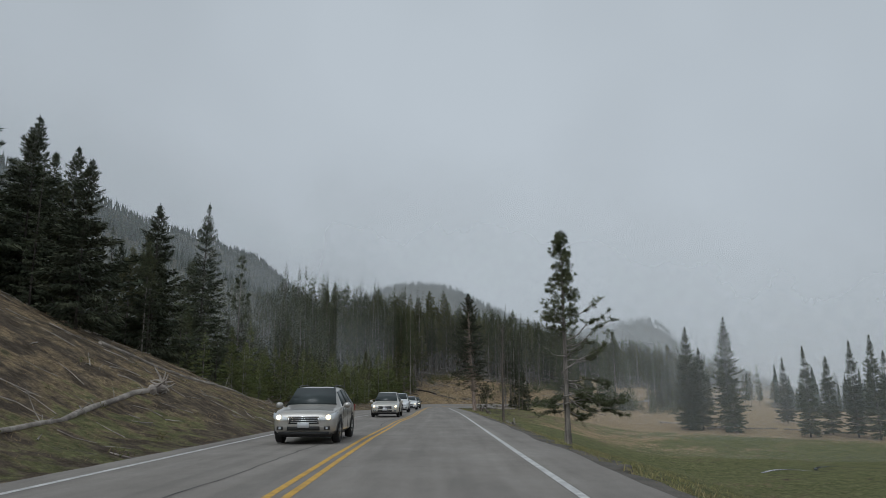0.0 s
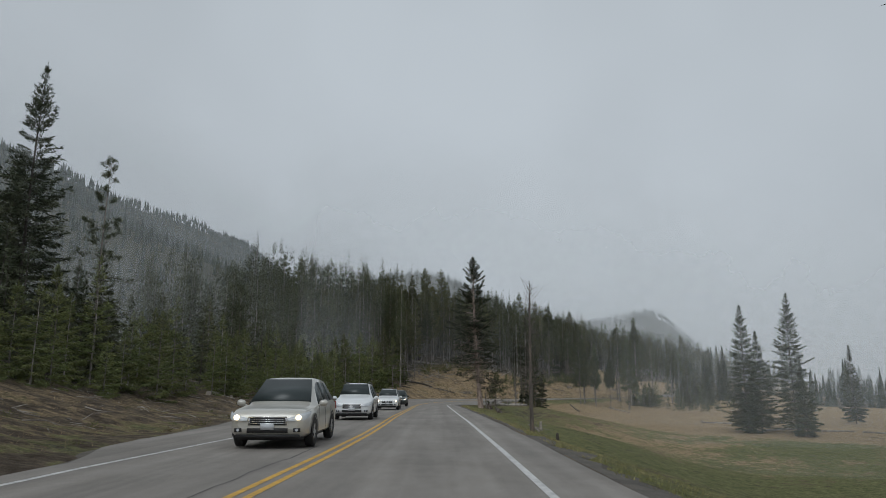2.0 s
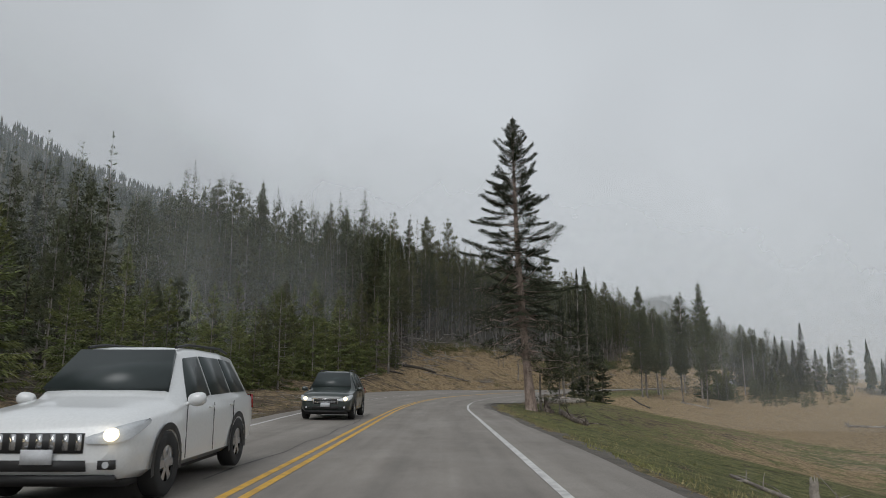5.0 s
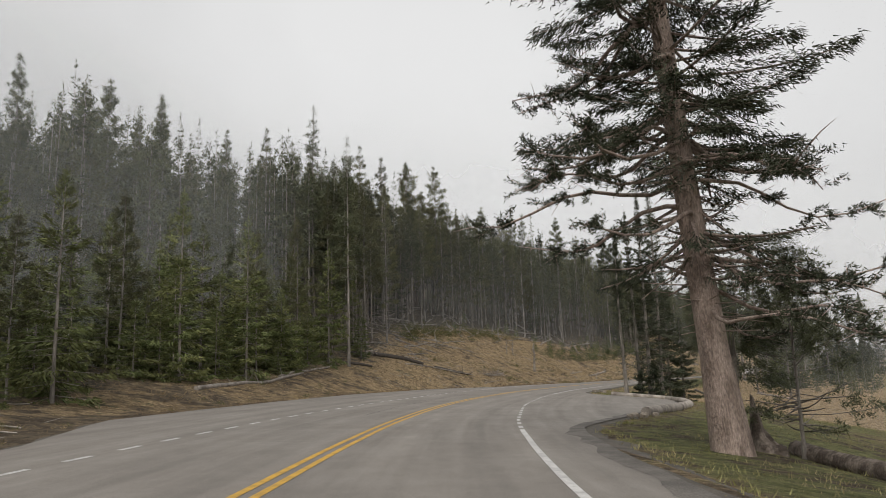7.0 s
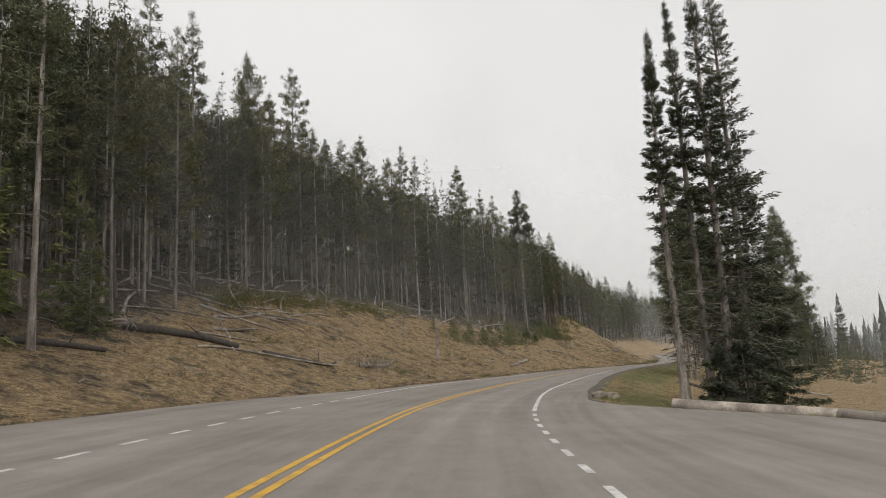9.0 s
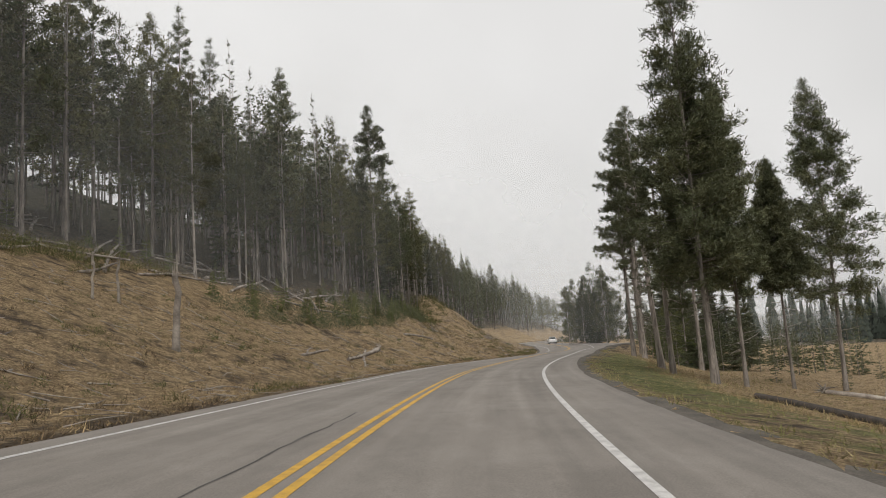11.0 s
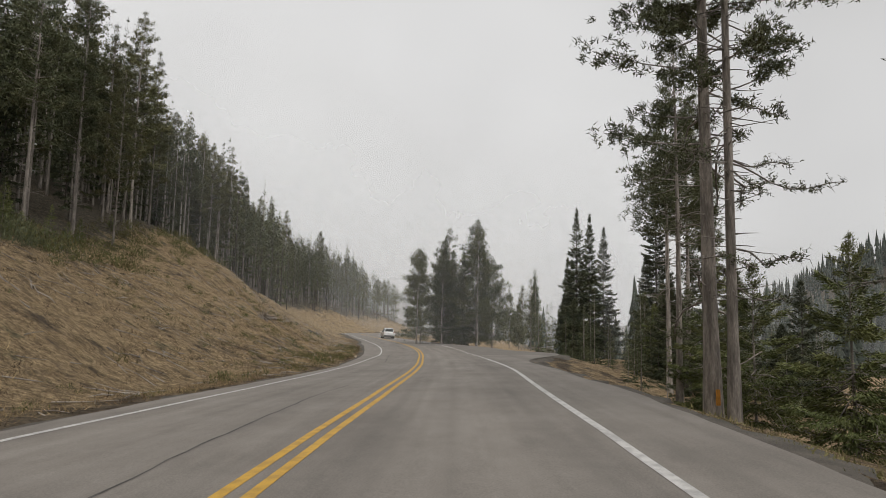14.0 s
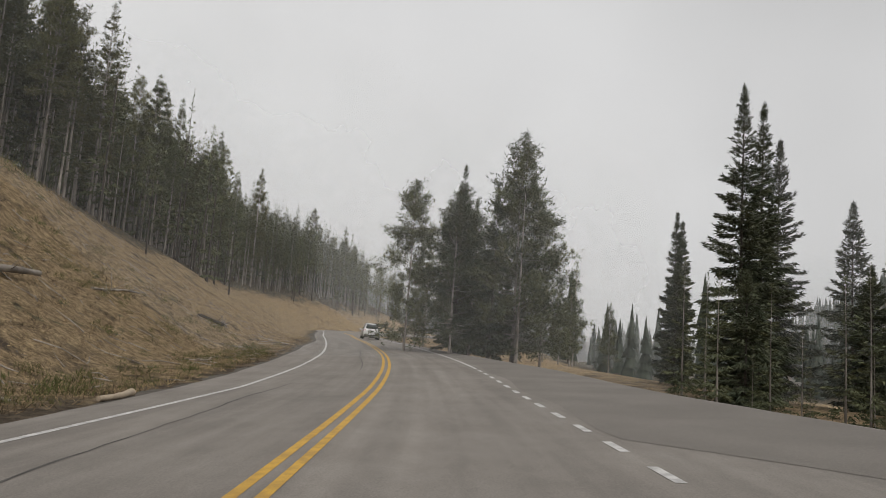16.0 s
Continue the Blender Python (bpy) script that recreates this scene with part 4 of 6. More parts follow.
for x, y, tall, clear, reach, seed in ((94.6, 320.6, 11.0, .06, 2.0, 190), (93.4, 324.5, 12.5, .08, 2.0, 191), (97.0, 323.5, 14.0, .06, 2.4, 192), (103.0, 321.0, 12.0, .06, 2.2, 193), (98.0, 317.8, 15.2, .04, 2.6, 91), (99.3, 319.6, 16.6, .05, 2.4, 92), (96.6, 319.0, 12.0, .03, 2.0, 93), (101.5, 322.5, 13.5, .12, 2.3, 94), (100.2, 326.0, 11.5, .1, 2.2, 95), (103.8, 331.0, 14.0, .1, 2.4, 96), (107.5, 338.5, 16.5, .15, 2.4, 97),
                                       (122.8, 358.3, 22.9, .1, 3.0, 98), (118.0, 352.0, 16.0, .1, 2.5, 99), (113.0, 345.0, 14.0, .1, 2.3, 90), (127.0, 374.0, 19.8, .1, 2.0, 89), (131.0, 383.0, 15.0, .1, 2.2, 88)):
    if seed % 3 == 0:
        spruce_at(x, y, tall, .04, reach * .85, seed, "dark pointed spruce in the clump inside the far bend", boughs=int(14 * tall), sprays=60, spray=.28, wide=.075, kite=False, segments=1, rough=.3)
        continue
    pine_at(x, y, tall, clear, reach * 1.35, seed, "dense pine in the clump inside the far bend", boughs=120, sprays=130, spray=.27, wide=.065, per=7, kite=False, segments=2, stubs=30, gaps=.2, rough=.35, loose=.8, top=.6, needles=PINE if seed % 2 else SPRUCE)
for x, y, tall, seed in ((161.7, 377.5, 18.5, 101), (158.6, 377.2, 16, 102), (169.0, 384.0, 22, 103), (150.0, 372.0, 14, 104), (175.0, 380.0, 15, 105), (144.0, 362.0, 9, 106)):
    pine_at(x, y, tall, .15, 2.0, seed, "pine beyond the bend at the meadow", boughs=60, sprays=40, spray=.5, wide=.16, segments=1)
# trees on the meadow
for x, y, tall, reach, seed in ((56.7, 165.5, 24.0, 4.0, 111), (66.4, 166.7, 26.5, 4.2, 112), (60.2, 167.6, 19.0, 3.4, 113), (57.0, 165.5, 9.0, 2.4, 171), (64.0, 158.5, 10.0, 2.6, 172), (89.1, 186.9, 17.0, 2.2, 114), (75.9, 149.9, 19.0, 2.4, 115), (83.8, 155.9, 17.0, 2.2, 116), (85.0, 148.4, 20.0, 2.4, 117), (86.2, 143.0, 21.0, 2.5, 118), (93.0, 150.0, 18.0, 2.4, 119)):
    spruce_at(x, y, tall, 0.06, reach * 1.28, seed, "tall dark spruce standing on the meadow", boughs=int(14 * tall), sprays=70, spray=.36, wide=.11, kite=False, segments=1, rough=.3, gaps=.05)
# trees of the left bank's edge that stand out
for x, y, tall, reach, seed in ((-19.8, 47.6, 10.8, 2.2, 121), (-26.2, 76.5, 20.2, 2.7, 122), (-27.3, 44.4, 12.6, 2.2, 181), (-24.5, 42.4, 10.4, 2.0, 182), (-30.0, 43.0, 11.0, 2.2, 183), (-23.5, 38.6, 11.0, 2.0, 123), (-22.6, 41.5, 10.8, 1.9, 124), (-21.5, 52.0, 9.5, 1.9, 125), (-17.5, 33.5, 8.5, 1.8, 127), (-25.0, 35.0, 12.0, 2.2, 128), (-29.0, 62.0, 10.5, 1.9, 126)):
    spruce_at(x, y, tall, 0.04, reach * 1.5, seed, "dark pointed spruce at the top of the dirt bank", boughs=int(13 * tall), sprays=96, spray=.3, wide=.095, kite=False, segments=1, rough=.3)
for x, y, tall, seed in ((-8.9, 192.4, 23.5, 131), (-14.3, 204.5, 27.0, 133), (-4.7, 240.0, 26.0, 134), (-31.0, 200.0, 23.7, 135), (-28.3, 78.0, 13.5, 136)):
    pine_at(x, y, tall, .35, 1.7, seed, "tall slim lodgepole pine that tops the forest edge", boughs=80, sprays=84, spray=.28, wide=.065, kite=False, segments=1, stubs=40, per=8, rough=.45, gaps=.3)
spruce_at(-47.3, 164.4, 15.0, .05, 2.2, 137, "dark pointed spruce above the forest edge", boughs=150, sprays=44, spray=.4, wide=.13, kite=False, segments=1)
tall_pine = grow(138, 15.8, .4, 2.2, 34, 190, "pine", spray=.2, wide=.05, per=19, kite=False, segments=3, stubs=40, gaps=.4, rough=.4, loose=.35, zones=[(0, 1.0, .3), (.3, .9, .6), (.6, 1.0, 1.2), (1, 1.3, 1.4)])
tall_pine = droop(tall_pine, 139, 12, 2.0, 7.0, 0.0, .025, spread=3.1, long=(1.2, 2.6), spray=.22, wide=.06, sprays=160, fall=(-.1, .4))
plant_tree("pine_tree", "tall sparse pine on the dirt bank before the forest", tall_pine, (BARK, PINE), stand(-23.4, 80.8))
for x, y, tall, seed in ((80.5, 275.0, 6.5, 151), (83.5, 278.5, 7.0, 152), (86.0, 280.5, 5.0, 153), (88.5, 283.0, 7.5, 154), (79.5, 272.0, 5.0, 155), (91.5, 286.0, 6.0, 156), (84.5, 274.5, 8.0, 157), (94.5, 289.5, 7.0, 158)):
    shapes = grow(seed, tall, .04, 2.0, 74, 150, "spruce", spray=.2, wide=.055, kite=False, segments=2, stubs=8, rough=.4)
    plant_tree("young_pine", "dense dark-green young conifer on the bank below the road", shapes, (BARK, PINE if seed % 3 else YOUNG), stand(x, y), "young conifers below the road")
# ---- the forest ----
SKYLINE = [(-4.7, 241.9, 36.9), (-31.4, 201.3, 33.4), (-31.3, 188.3, 29.8), (0.1, 246, 37.5), (9.2, 256.2, 32.1), (15.8, 263.8, 33.2), (27.9, 280.5, 34.9), (37.3, 276.1, 29.1), (52.4, 318.9, 32.5), (86, 378.4, 30.1),
           (103.7, 409.3, 31.4), (159.6, 471.6, 30.2), (79.1, 373.6, 27.6), (-36.1, 193, 31.6), (-32.9, 199, 30.3), (-28.2, 202.3, 26.4), (-19.2, 215.8, 32.5), (-10.2, 217.7, 32.3), (-7.5, 221.1, 31.6), (-27.2, 212.7, 33.3),
           (-20.5, 206.6, 31.2), (13.3, 259.5, 29.9), (19.1, 272.5, 34.2), (24.2, 282.8, 31.3), (35.7, 296.8, 33.6), (35.9, 287.4, 31.0), (115, 421.2, 30.5), (149.7, 473, 34.3), (84.6, 381, 27.9), (113, 415.3, 29.8), (102, 415, 31.8),
           (-29.3, 170.4, 23.9), (-42, 151.8, 21.6)]


def forest():
    rng = np.random.default_rng(21)
    kinds = []
    for k in range(6):
        kinds.append(("lodgepole_pine", "tall lodgepole pine with a bare grey trunk in the forest", "pine", grow(100 + k, 21 + 1.0 * k, 0.46 - .05 * k, (2.7, 3.5, 3.0, 3.7, 2.6, 3.2)[k], 100, 150, "pine", spray=.27, wide=.08, stubs=30, segments=1, kite=False, per=11, loose=.62, rough=.25, gaps=(.05, .2, .1)[k % 3]), (BARK, OLIVE if k % 2 else PINE)))
    for k in range(4):
        kinds.append(("spruce_tree", "dark spruce in the forest edge", "spruce", grow(200 + k, 15 + 2 * k, 0.06, 2.1, 84, 38, "spruce", spray=.36, wide=.125, stubs=6, segments=1, kite=False), (DARK_BARK, SPRUCE)))
    for k in range(4):
        kinds.append(("young_pine", "bushy green young pine at the forest edge", "young", grow(300 + k, 5.0 + 1.0 * k, 0.02, 1.75, 70, 64, "spruce", spray=.23, wide=.06, stubs=0, segments=1, kite=False), (BARK, YOUNG)))
    for k in range(5):
        kinds.append(("lodgepole_pine", "tall lodgepole pine with a bare grey trunk in the forest", "back_pine", grow(120 + k, 21 + 1.0 * k, 0.4 - .05 * k, (2.8, 3.4, 2.6, 3.1, 3.6)[k], 72, 70, "pine", spray=.35, wide=.12, stubs=8, segments=1, kite=False, loose=.7, per=7, gaps=.1), (BARK, PINE if k % 2 else OLIVE)))
    protos = {}
    for name, label, group, shapes, mats in kinds:
        protos.setdefault(group, []).append((name, label, [sh.mesh(name + "_" + nm, mat, nm == "trunk") for sh, nm, mat in zip(shapes, ("trunk", "branchwork", "crown"), (mats[0], mats[0], mats[1])) if sh.count]))

    def put(group, x, y, size, turn, tall=0):
        name, label, meshes = protos[group][rng.integers(len(protos[group]))]
        if tall:
            size = (tall + .15) / max(v.co.z for v in meshes[0].vertices)
        tree = thing(name, label, "tree", "trees of the forest edge", at=stand(x, y, 0.15, turn, size))
        for me in meshes:
            nm = me.name.split(".")[0].rsplit("_", 1)[-1]
            ob = part_of(nm, me, None, tree)
            if nm != "trunk":
                tagged(ob, kind="stuff")

    def beside(s, d):
        c = [np.interp(s, STATION, ROAD[:, k]) for k in (0, 1)]
        a = [np.interp(s, STATION, AHEAD[:, k]) for k in (0, 1)]
        return c[0] + a[1] * d, c[1] - a[0] * d

    taken = []

    def free(x, y, gap):
        if any((x - p)**2 + (y - q)**2 < gap * gap for p, q in taken):
            return False
        taken.append((x, y))
        return True

    # the trees whose tops stand out
    for x, y, peak in SKYLINE:
        tall = peak - float(height(x, y)[0])
        group = "pine" if tall > 18 else "back_pine"
        free(x, y, 0)
        put(group, x, y, 0, 61 * x, tall)
    near = 0
    while near < 200:
        s = rng.uniform(30, 420)
        dl = treeline(s) + abs(rng.normal(0, 1)) * 9
        x, y = beside(s, -left_edge(s) - dl)
        if not free(x, y, 1.7):
            continue
        mixed = table(s, ((0, .6), (60, .55), (110, .4), (160, .15), (230, .08), (400, .15)))
        put("spruce" if rng.random() < mixed else "pine" if dl < treeline(s) + 6.5 else "back_pine", x, y, rng.uniform(.72, 1.05) * max(table(s, ((0, .46), (50, .42), (70, .33), (110, .3), (150, .38), (172, .52), (186, .7), (200, .85), (215, .92), (240, .88), (256, .8), (272, .74), (300, .8), (335, .84), (400, .8))), table(s, ((128, 0), (150, .68), (170, .8), (195, .8), (198, 0))) if dl > treeline(s) + 8 else 0), rng.uniform(0, 360))
        near += 1
    near = 0
    while near < 45:
        s = rng.uniform(197, 256)
        x, y = beside(s, -left_edge(s) - treeline(s) - rng.uniform(0, 11))
        if free(x, y, 1.4):
            put("pine" if near % 2 else "back_pine", x, y, rng.uniform(.62, .88), rng.uniform(0, 360))
            near += 1
    near = 0
    while near < 100:
        s = rng.choice([rng.uniform(60, 125), rng.uniform(60, 190), rng.uniform(60, 190), rng.uniform(225, 320)])
        dl = treeline(s) + rng.uniform(-1.0, 4)
        x, y = beside(s, -left_edge(s) - dl)
        if free(x, y, 1.2):
            put("young", x, y, rng.uniform(.65, 1.1) * table(s, ((55, .75), (80, .95), (125, .95), (180, .8), (220, .35))), rng.uniform(0, 360))
            near += 1

    poles = [[sh.mesh("dead_pole_" + nm, SNAG_BARK, nm == "trunk") for sh, nm in zip(snag(600 + k, 17.0, .11, 46, .8), ("trunk", "branchwork"))] for k in range(3)]
    near = 0
    while near < 26:
        s = rng.uniform(168, 300)
        x, y = beside(s, -left_edge(s) - treeline(s) - rng.uniform(3, 16))
        if free(x, y, 1.2):
            tree = thing("dead_tree", "thin bare dead pole standing among the pines", "tree", "trees of the forest edge", at=stand(x, y, .15, rng.uniform(0, 360), rng.uniform(.7, 1.1)))
            for nm, me in zip(("trunk", "branchwork"), poles[near % 3]):
                ob = part_of(nm, me, None, tree)
                if nm != "trunk":
                    tagged(ob, kind="stuff")
            near += 1
    near = 0
    while near < 84:
        s = rng.uniform(138, 194)
        x, y = beside(s, -left_edge(s) - treeline(s) - rng.uniform(-1.0, 11))
        if free(x, y, .9):
            put("young", x, y, rng.uniform(.55, 1.45), rng.uniform(0, 360))
            near += 1
    near = 0
    while near < 60:
        s = rng.uniform(245, 299)
        x, y = beside(s, -left_edge(s) - table(s, ((245, 12), (255, 10.5), (268, 10), (285, 12), (299, 15.5))) - abs(rng.normal(0, 2.0)))
        if free(x, y, .7):
            put("young", x, y, rng.uniform(.18, .4), rng.uniform(0, 360))
            near += 1

    # the deeper forest
    def woods(name, label, count, lods, sample, mat_t, mat_c, sizes):
        trunks, crowns = Shape(), Shape()
        done = 0
        while done < count:
            xs, ys = sample(4000)
            zs = height(xs, ys)
            for x, y, z in zip(xs, ys, zs):
                if done >= count:
                    break
                t, c = lods[rng.integers(len(lods))]
                a, k = rng.uniform(0, 6.28), rng.uniform(*sizes) * (1 if name != "pine_forest" else float(table(x + y, ((295, 1), (325, .88), (420, .84), (520, .86)))))
                m = np.array([[np.cos(a), -np.sin(a), 0], [np.sin(a), np.cos(a), 0], [0, 0, 1]]) * k
                for dst, (p, q, r) in ((trunks, t), (crowns, c)):
                    dst.add(p @ m.T + (x, y, z - .2), q, r)
                done += 1
        both = thing(name, label, "forest", kind="stuff")
        part_of("trunks", trunks, mat_t, both)
        part_of("crowns", crowns, mat_c, both)

    def flat(shapes):
        return [(np.vstack(sh.points), np.vstack(sh.quads) if sh.quads else None, np.vstack(sh.tris) if sh.tris else None) for sh in (shapes[0], shapes[2])]

    mids = [flat(grow(400 + k, 20 + k, 0.42 - .06 * k, 2.7, 50, 22, "pine" if k < 5 else "spruce", spray=.52, wide=.2, wood=False, kite=False)) for k in range(7)]
    plain = [flat(grow(430 + k, 20 + k, 0.42 - .06 * k, 2.7, 40, 13, "pine" if k < 5 else "spruce", spray=.65, wide=.27, wood=False, kite=False)) for k in range(7)]
    lows = [flat(grow(450 + k, 9 + k, 0.03, 1.9, 46, 14, "spruce", spray=.48, wide=.19, wood=False, kite=False)) for k in range(5)]
    def tiers(seed, tall, reach, count=7, rim=10):
        """A small far spruce: a stem and ragged tiers of boughs."""
        r = np.random.default_rng(seed)
        stem, crown = Shape(), Shape()
        stem.tube([(0, 0, -.4), (0, 0, tall * .8)], [.14, .04], 3, cap=False)
        for i in range(count):
            f = i / count
            z = tall * (.06 + .86 * f)
            a = np.arange(rim) * 2 * np.pi / rim + r.uniform(0, 6.28)
            rad = reach * (1 - f)**.85 * np.where(np.arange(rim) % 2, .5, 1.0) * r.uniform(.6, 1.2, rim) + .06
            ring = np.column_stack([rad * np.cos(a), rad * np.sin(a), z - .25 * rad + r.normal(0, .15, rim)])
            tip = (r.normal(0, .06), r.normal(0, .06), min(z + tall * r.uniform(1.5, 2.1) / count, tall))
            crown.add(np.vstack([tip, ring]), tris=[(0, 1 + q, 1 + (q + 1) % rim) for q in range(rim)])
        return stem, None, crown

    fars = [flat(tiers(500 + k, 13 + 1.3 * k, 2.0 + .12 * k)) for k in range(8)]

    def deep(n):
        s = rng.uniform(190, 520, n)
        dl = treeline(s) + 3 + 17 * rng.uniform(0, 1, n)
        return np.array([beside(a, -left_edge(a) - b) for a, b in zip(s, dl)]).T

    def deeper(n):
        s = rng.uniform(190, 520, n)
        dl = treeline(s) + 19 + 28 * rng.uniform(0, 1, n)
        return np.array([beside(a, -left_edge(a) - b) for a, b in zip(s, dl)]).T

    def corner(n):
        s = rng.uniform(140, 196, n)
        dl = treeline(s) + 10 + 34 * rng.uniform(0, 1, n)
        return np.array([beside(a, -left_edge(a) - b) for a, b in zip(s, dl)]).T

    def lower(n):
        s = rng.uniform(20, 180, n)
        dl = treeline(s) + rng.uniform(3, 40, n)
        return np.array([beside(a, -left_edge(a) - b) for a, b in zip(s, dl)]).T

    def slope(n):
        x = -44 - 230 * rng.uniform(0, 1, n)**.8
        y = 40 + 860 * rng.uniform(0, 1, n)**1.15
        k = rng.random(n) < 0.3
        x, y = np.where(k, rng.uniform(-60, 230, n), x), np.where(k, rng.uniform(430, 700, n), y)
        d = on_road(x, y)[1]
        keep = d < -30
        return x[keep], y[keep]

    def ridges(n):
        return rng.uniform(-300, 480, n), rng.uniform(760, 1150, n)

    def hillside(n):
        x, y = rng.uniform(330, 640, n), rng.uniform(120, 640, n)
        k = height(x, y) > 2
        return x[k], y[k]

    def across(n):
        r, a = rng.uniform(0, 1, n), rng.uniform(0, 1, n)
        x, y = 110 + 500 * r, 20 + 560 * a
        s, d = on_road(x, y)
        keep = (x + .25 * y > 215 + 40 * bumps(x, y, 33, 1.0)) & (np.abs(d) > 24) & ((x > 175) | (y < 260))
        return x[keep], y[keep]

    low_fine = [flat(grow(470 + k, 9 + k, 0.03, 1.9, 54, 22, "spruce", spray=.34, wide=.11, wood=False, kite=False, rough=.3)) for k in range(5)]

    def below(n):
        s = 246 + 86 * rng.uniform(0, 1, n)**.7
        d = right_edge(s) + table(s, ((205, 12), (250, 8), (275, 4.5), (335, 5))) + rng.uniform(0, 1, n)**1.3 * 26
        keep = np.sin(s * .21 + 1) + rng.normal(0, .6, n) > table(s, ((205, .2), (250, 0), (270, -1), (335, -1)))
        return np.array([beside(a, b) for a, b in zip(s[keep], d[keep])]).T

    woods("pine_forest", "dense stand of lodgepole pines on the slope above the road", 560, mids, deep, BARK, PINE, (.66, .98))
    woods("corner_forest", "tall lodgepole pines above the road's bend", 120, mids, corner, BARK, PINE, (.6, .86))
    woods("back_forest", "crowded pines deep in the forest above the road", 620, plain, deeper, BARK, PINE, (.55, .85))
    def bend(n):
        s = rng.uniform(352, 640, n)
        dl = treeline(s) - 3 + 70 * rng.uniform(0, 1, n)**1.3
        return np.array([beside(a, -left_edge(a) - b) for a, b in zip(s, dl)]).T

    woods("bend_forest", "dense pines on the slope beyond the far bend", 420, plain, bend, DARK_BARK, PINE, (.5, .82))
    woods("low_forest", "smaller pines and spruces behind the dirt bank", 330, lows, lower, DARK_BARK, PINE, (.45, .85))
    woods("meadow_pines", "mixed small conifers along the meadow's edge", 150, low_fine, below, BARK, PINE, (.2, .55))
    cheap = [flat(tiers(550 + k, 13 + k, 2.2, 5, 8)) for k in range(6)]
    woods("hill_woods", "distant woods on the hill across the valley", 1000, cheap, hillside, DARK_BARK, FAR_PINE, (.8, 1.2))
    woods("far_woods", "pine woods covering the misty mountainside", 11500, fars[:3] + cheap, slope, DARK_BARK, FAR_PINE, (.26, .44))
    woods("ridge_woods", "distant woods on the far hills", 5200, cheap, ridges, DARK_BARK, FAR_PINE, (.38, .6))
    woods("valley_woods", "pine woods beyond the meadow", 1100, fars, across, DARK_BARK, FAR_PINE, (.6, 1.1))


forest()
# ---- fallen wood, stones and undergrowth ----
ROTTEN = material("rotting_wood", (0.22, 0.18, 0.15), 0.95, vary=0.45, grain=(2.5, 16), bump=0.06, stretch=(1, 1, 1), second=(0.09, 0.07, 0.055), mixing=(.42, .55))
CUT = material("pale_cut_wood", (0.42, 0.34, 0.25), 0.85, vary=0.25, grain=(3, 25), bump=0.01)
STONE = material("grey_boulder", (0.29, 0.245, 0.195), 0.9, vary=0.3, grain=(1.5, 14), bump=0.04, second=(0.25, 0.22, 0.19))
DRY = material("dry_grass", (0.38, 0.285, 0.16), 0.95, vary=0.25, grain=(0.5, 6), second=(0.2, 0.14, 0.085), island=0.55, spec=0.1)
LAWN = material("green_grass", (0.225, 0.222, 0.088), 0.95, vary=0.2, grain=(0.3, 6), second=(0.33, 0.275, 0.145), island=0.35, spec=0.1)
SHRUB = material("low_shrub", (0.1, 0.112, 0.044), 0.9, vary=0.3, grain=(0.8, 8), second=(0.15, 0.125, 0.06), island=0.4, spec=0.1)
WATER = material("stream_water", (0.03, 0.035, 0.035), 0.08, vary=0.1, grain=(1, 6))


def beside(s, d):
    """The place at a station and a distance to the right of the centre line."""
    c = [np.interp(s, STATION, ROAD[:, k]) for k in (0, 1)]
    a = [np.interp(s, STATION, AHEAD[:, k]) for k in (0, 1)]
    return float(c[0] + a[1] * d), float(c[1] - a[0] * d)


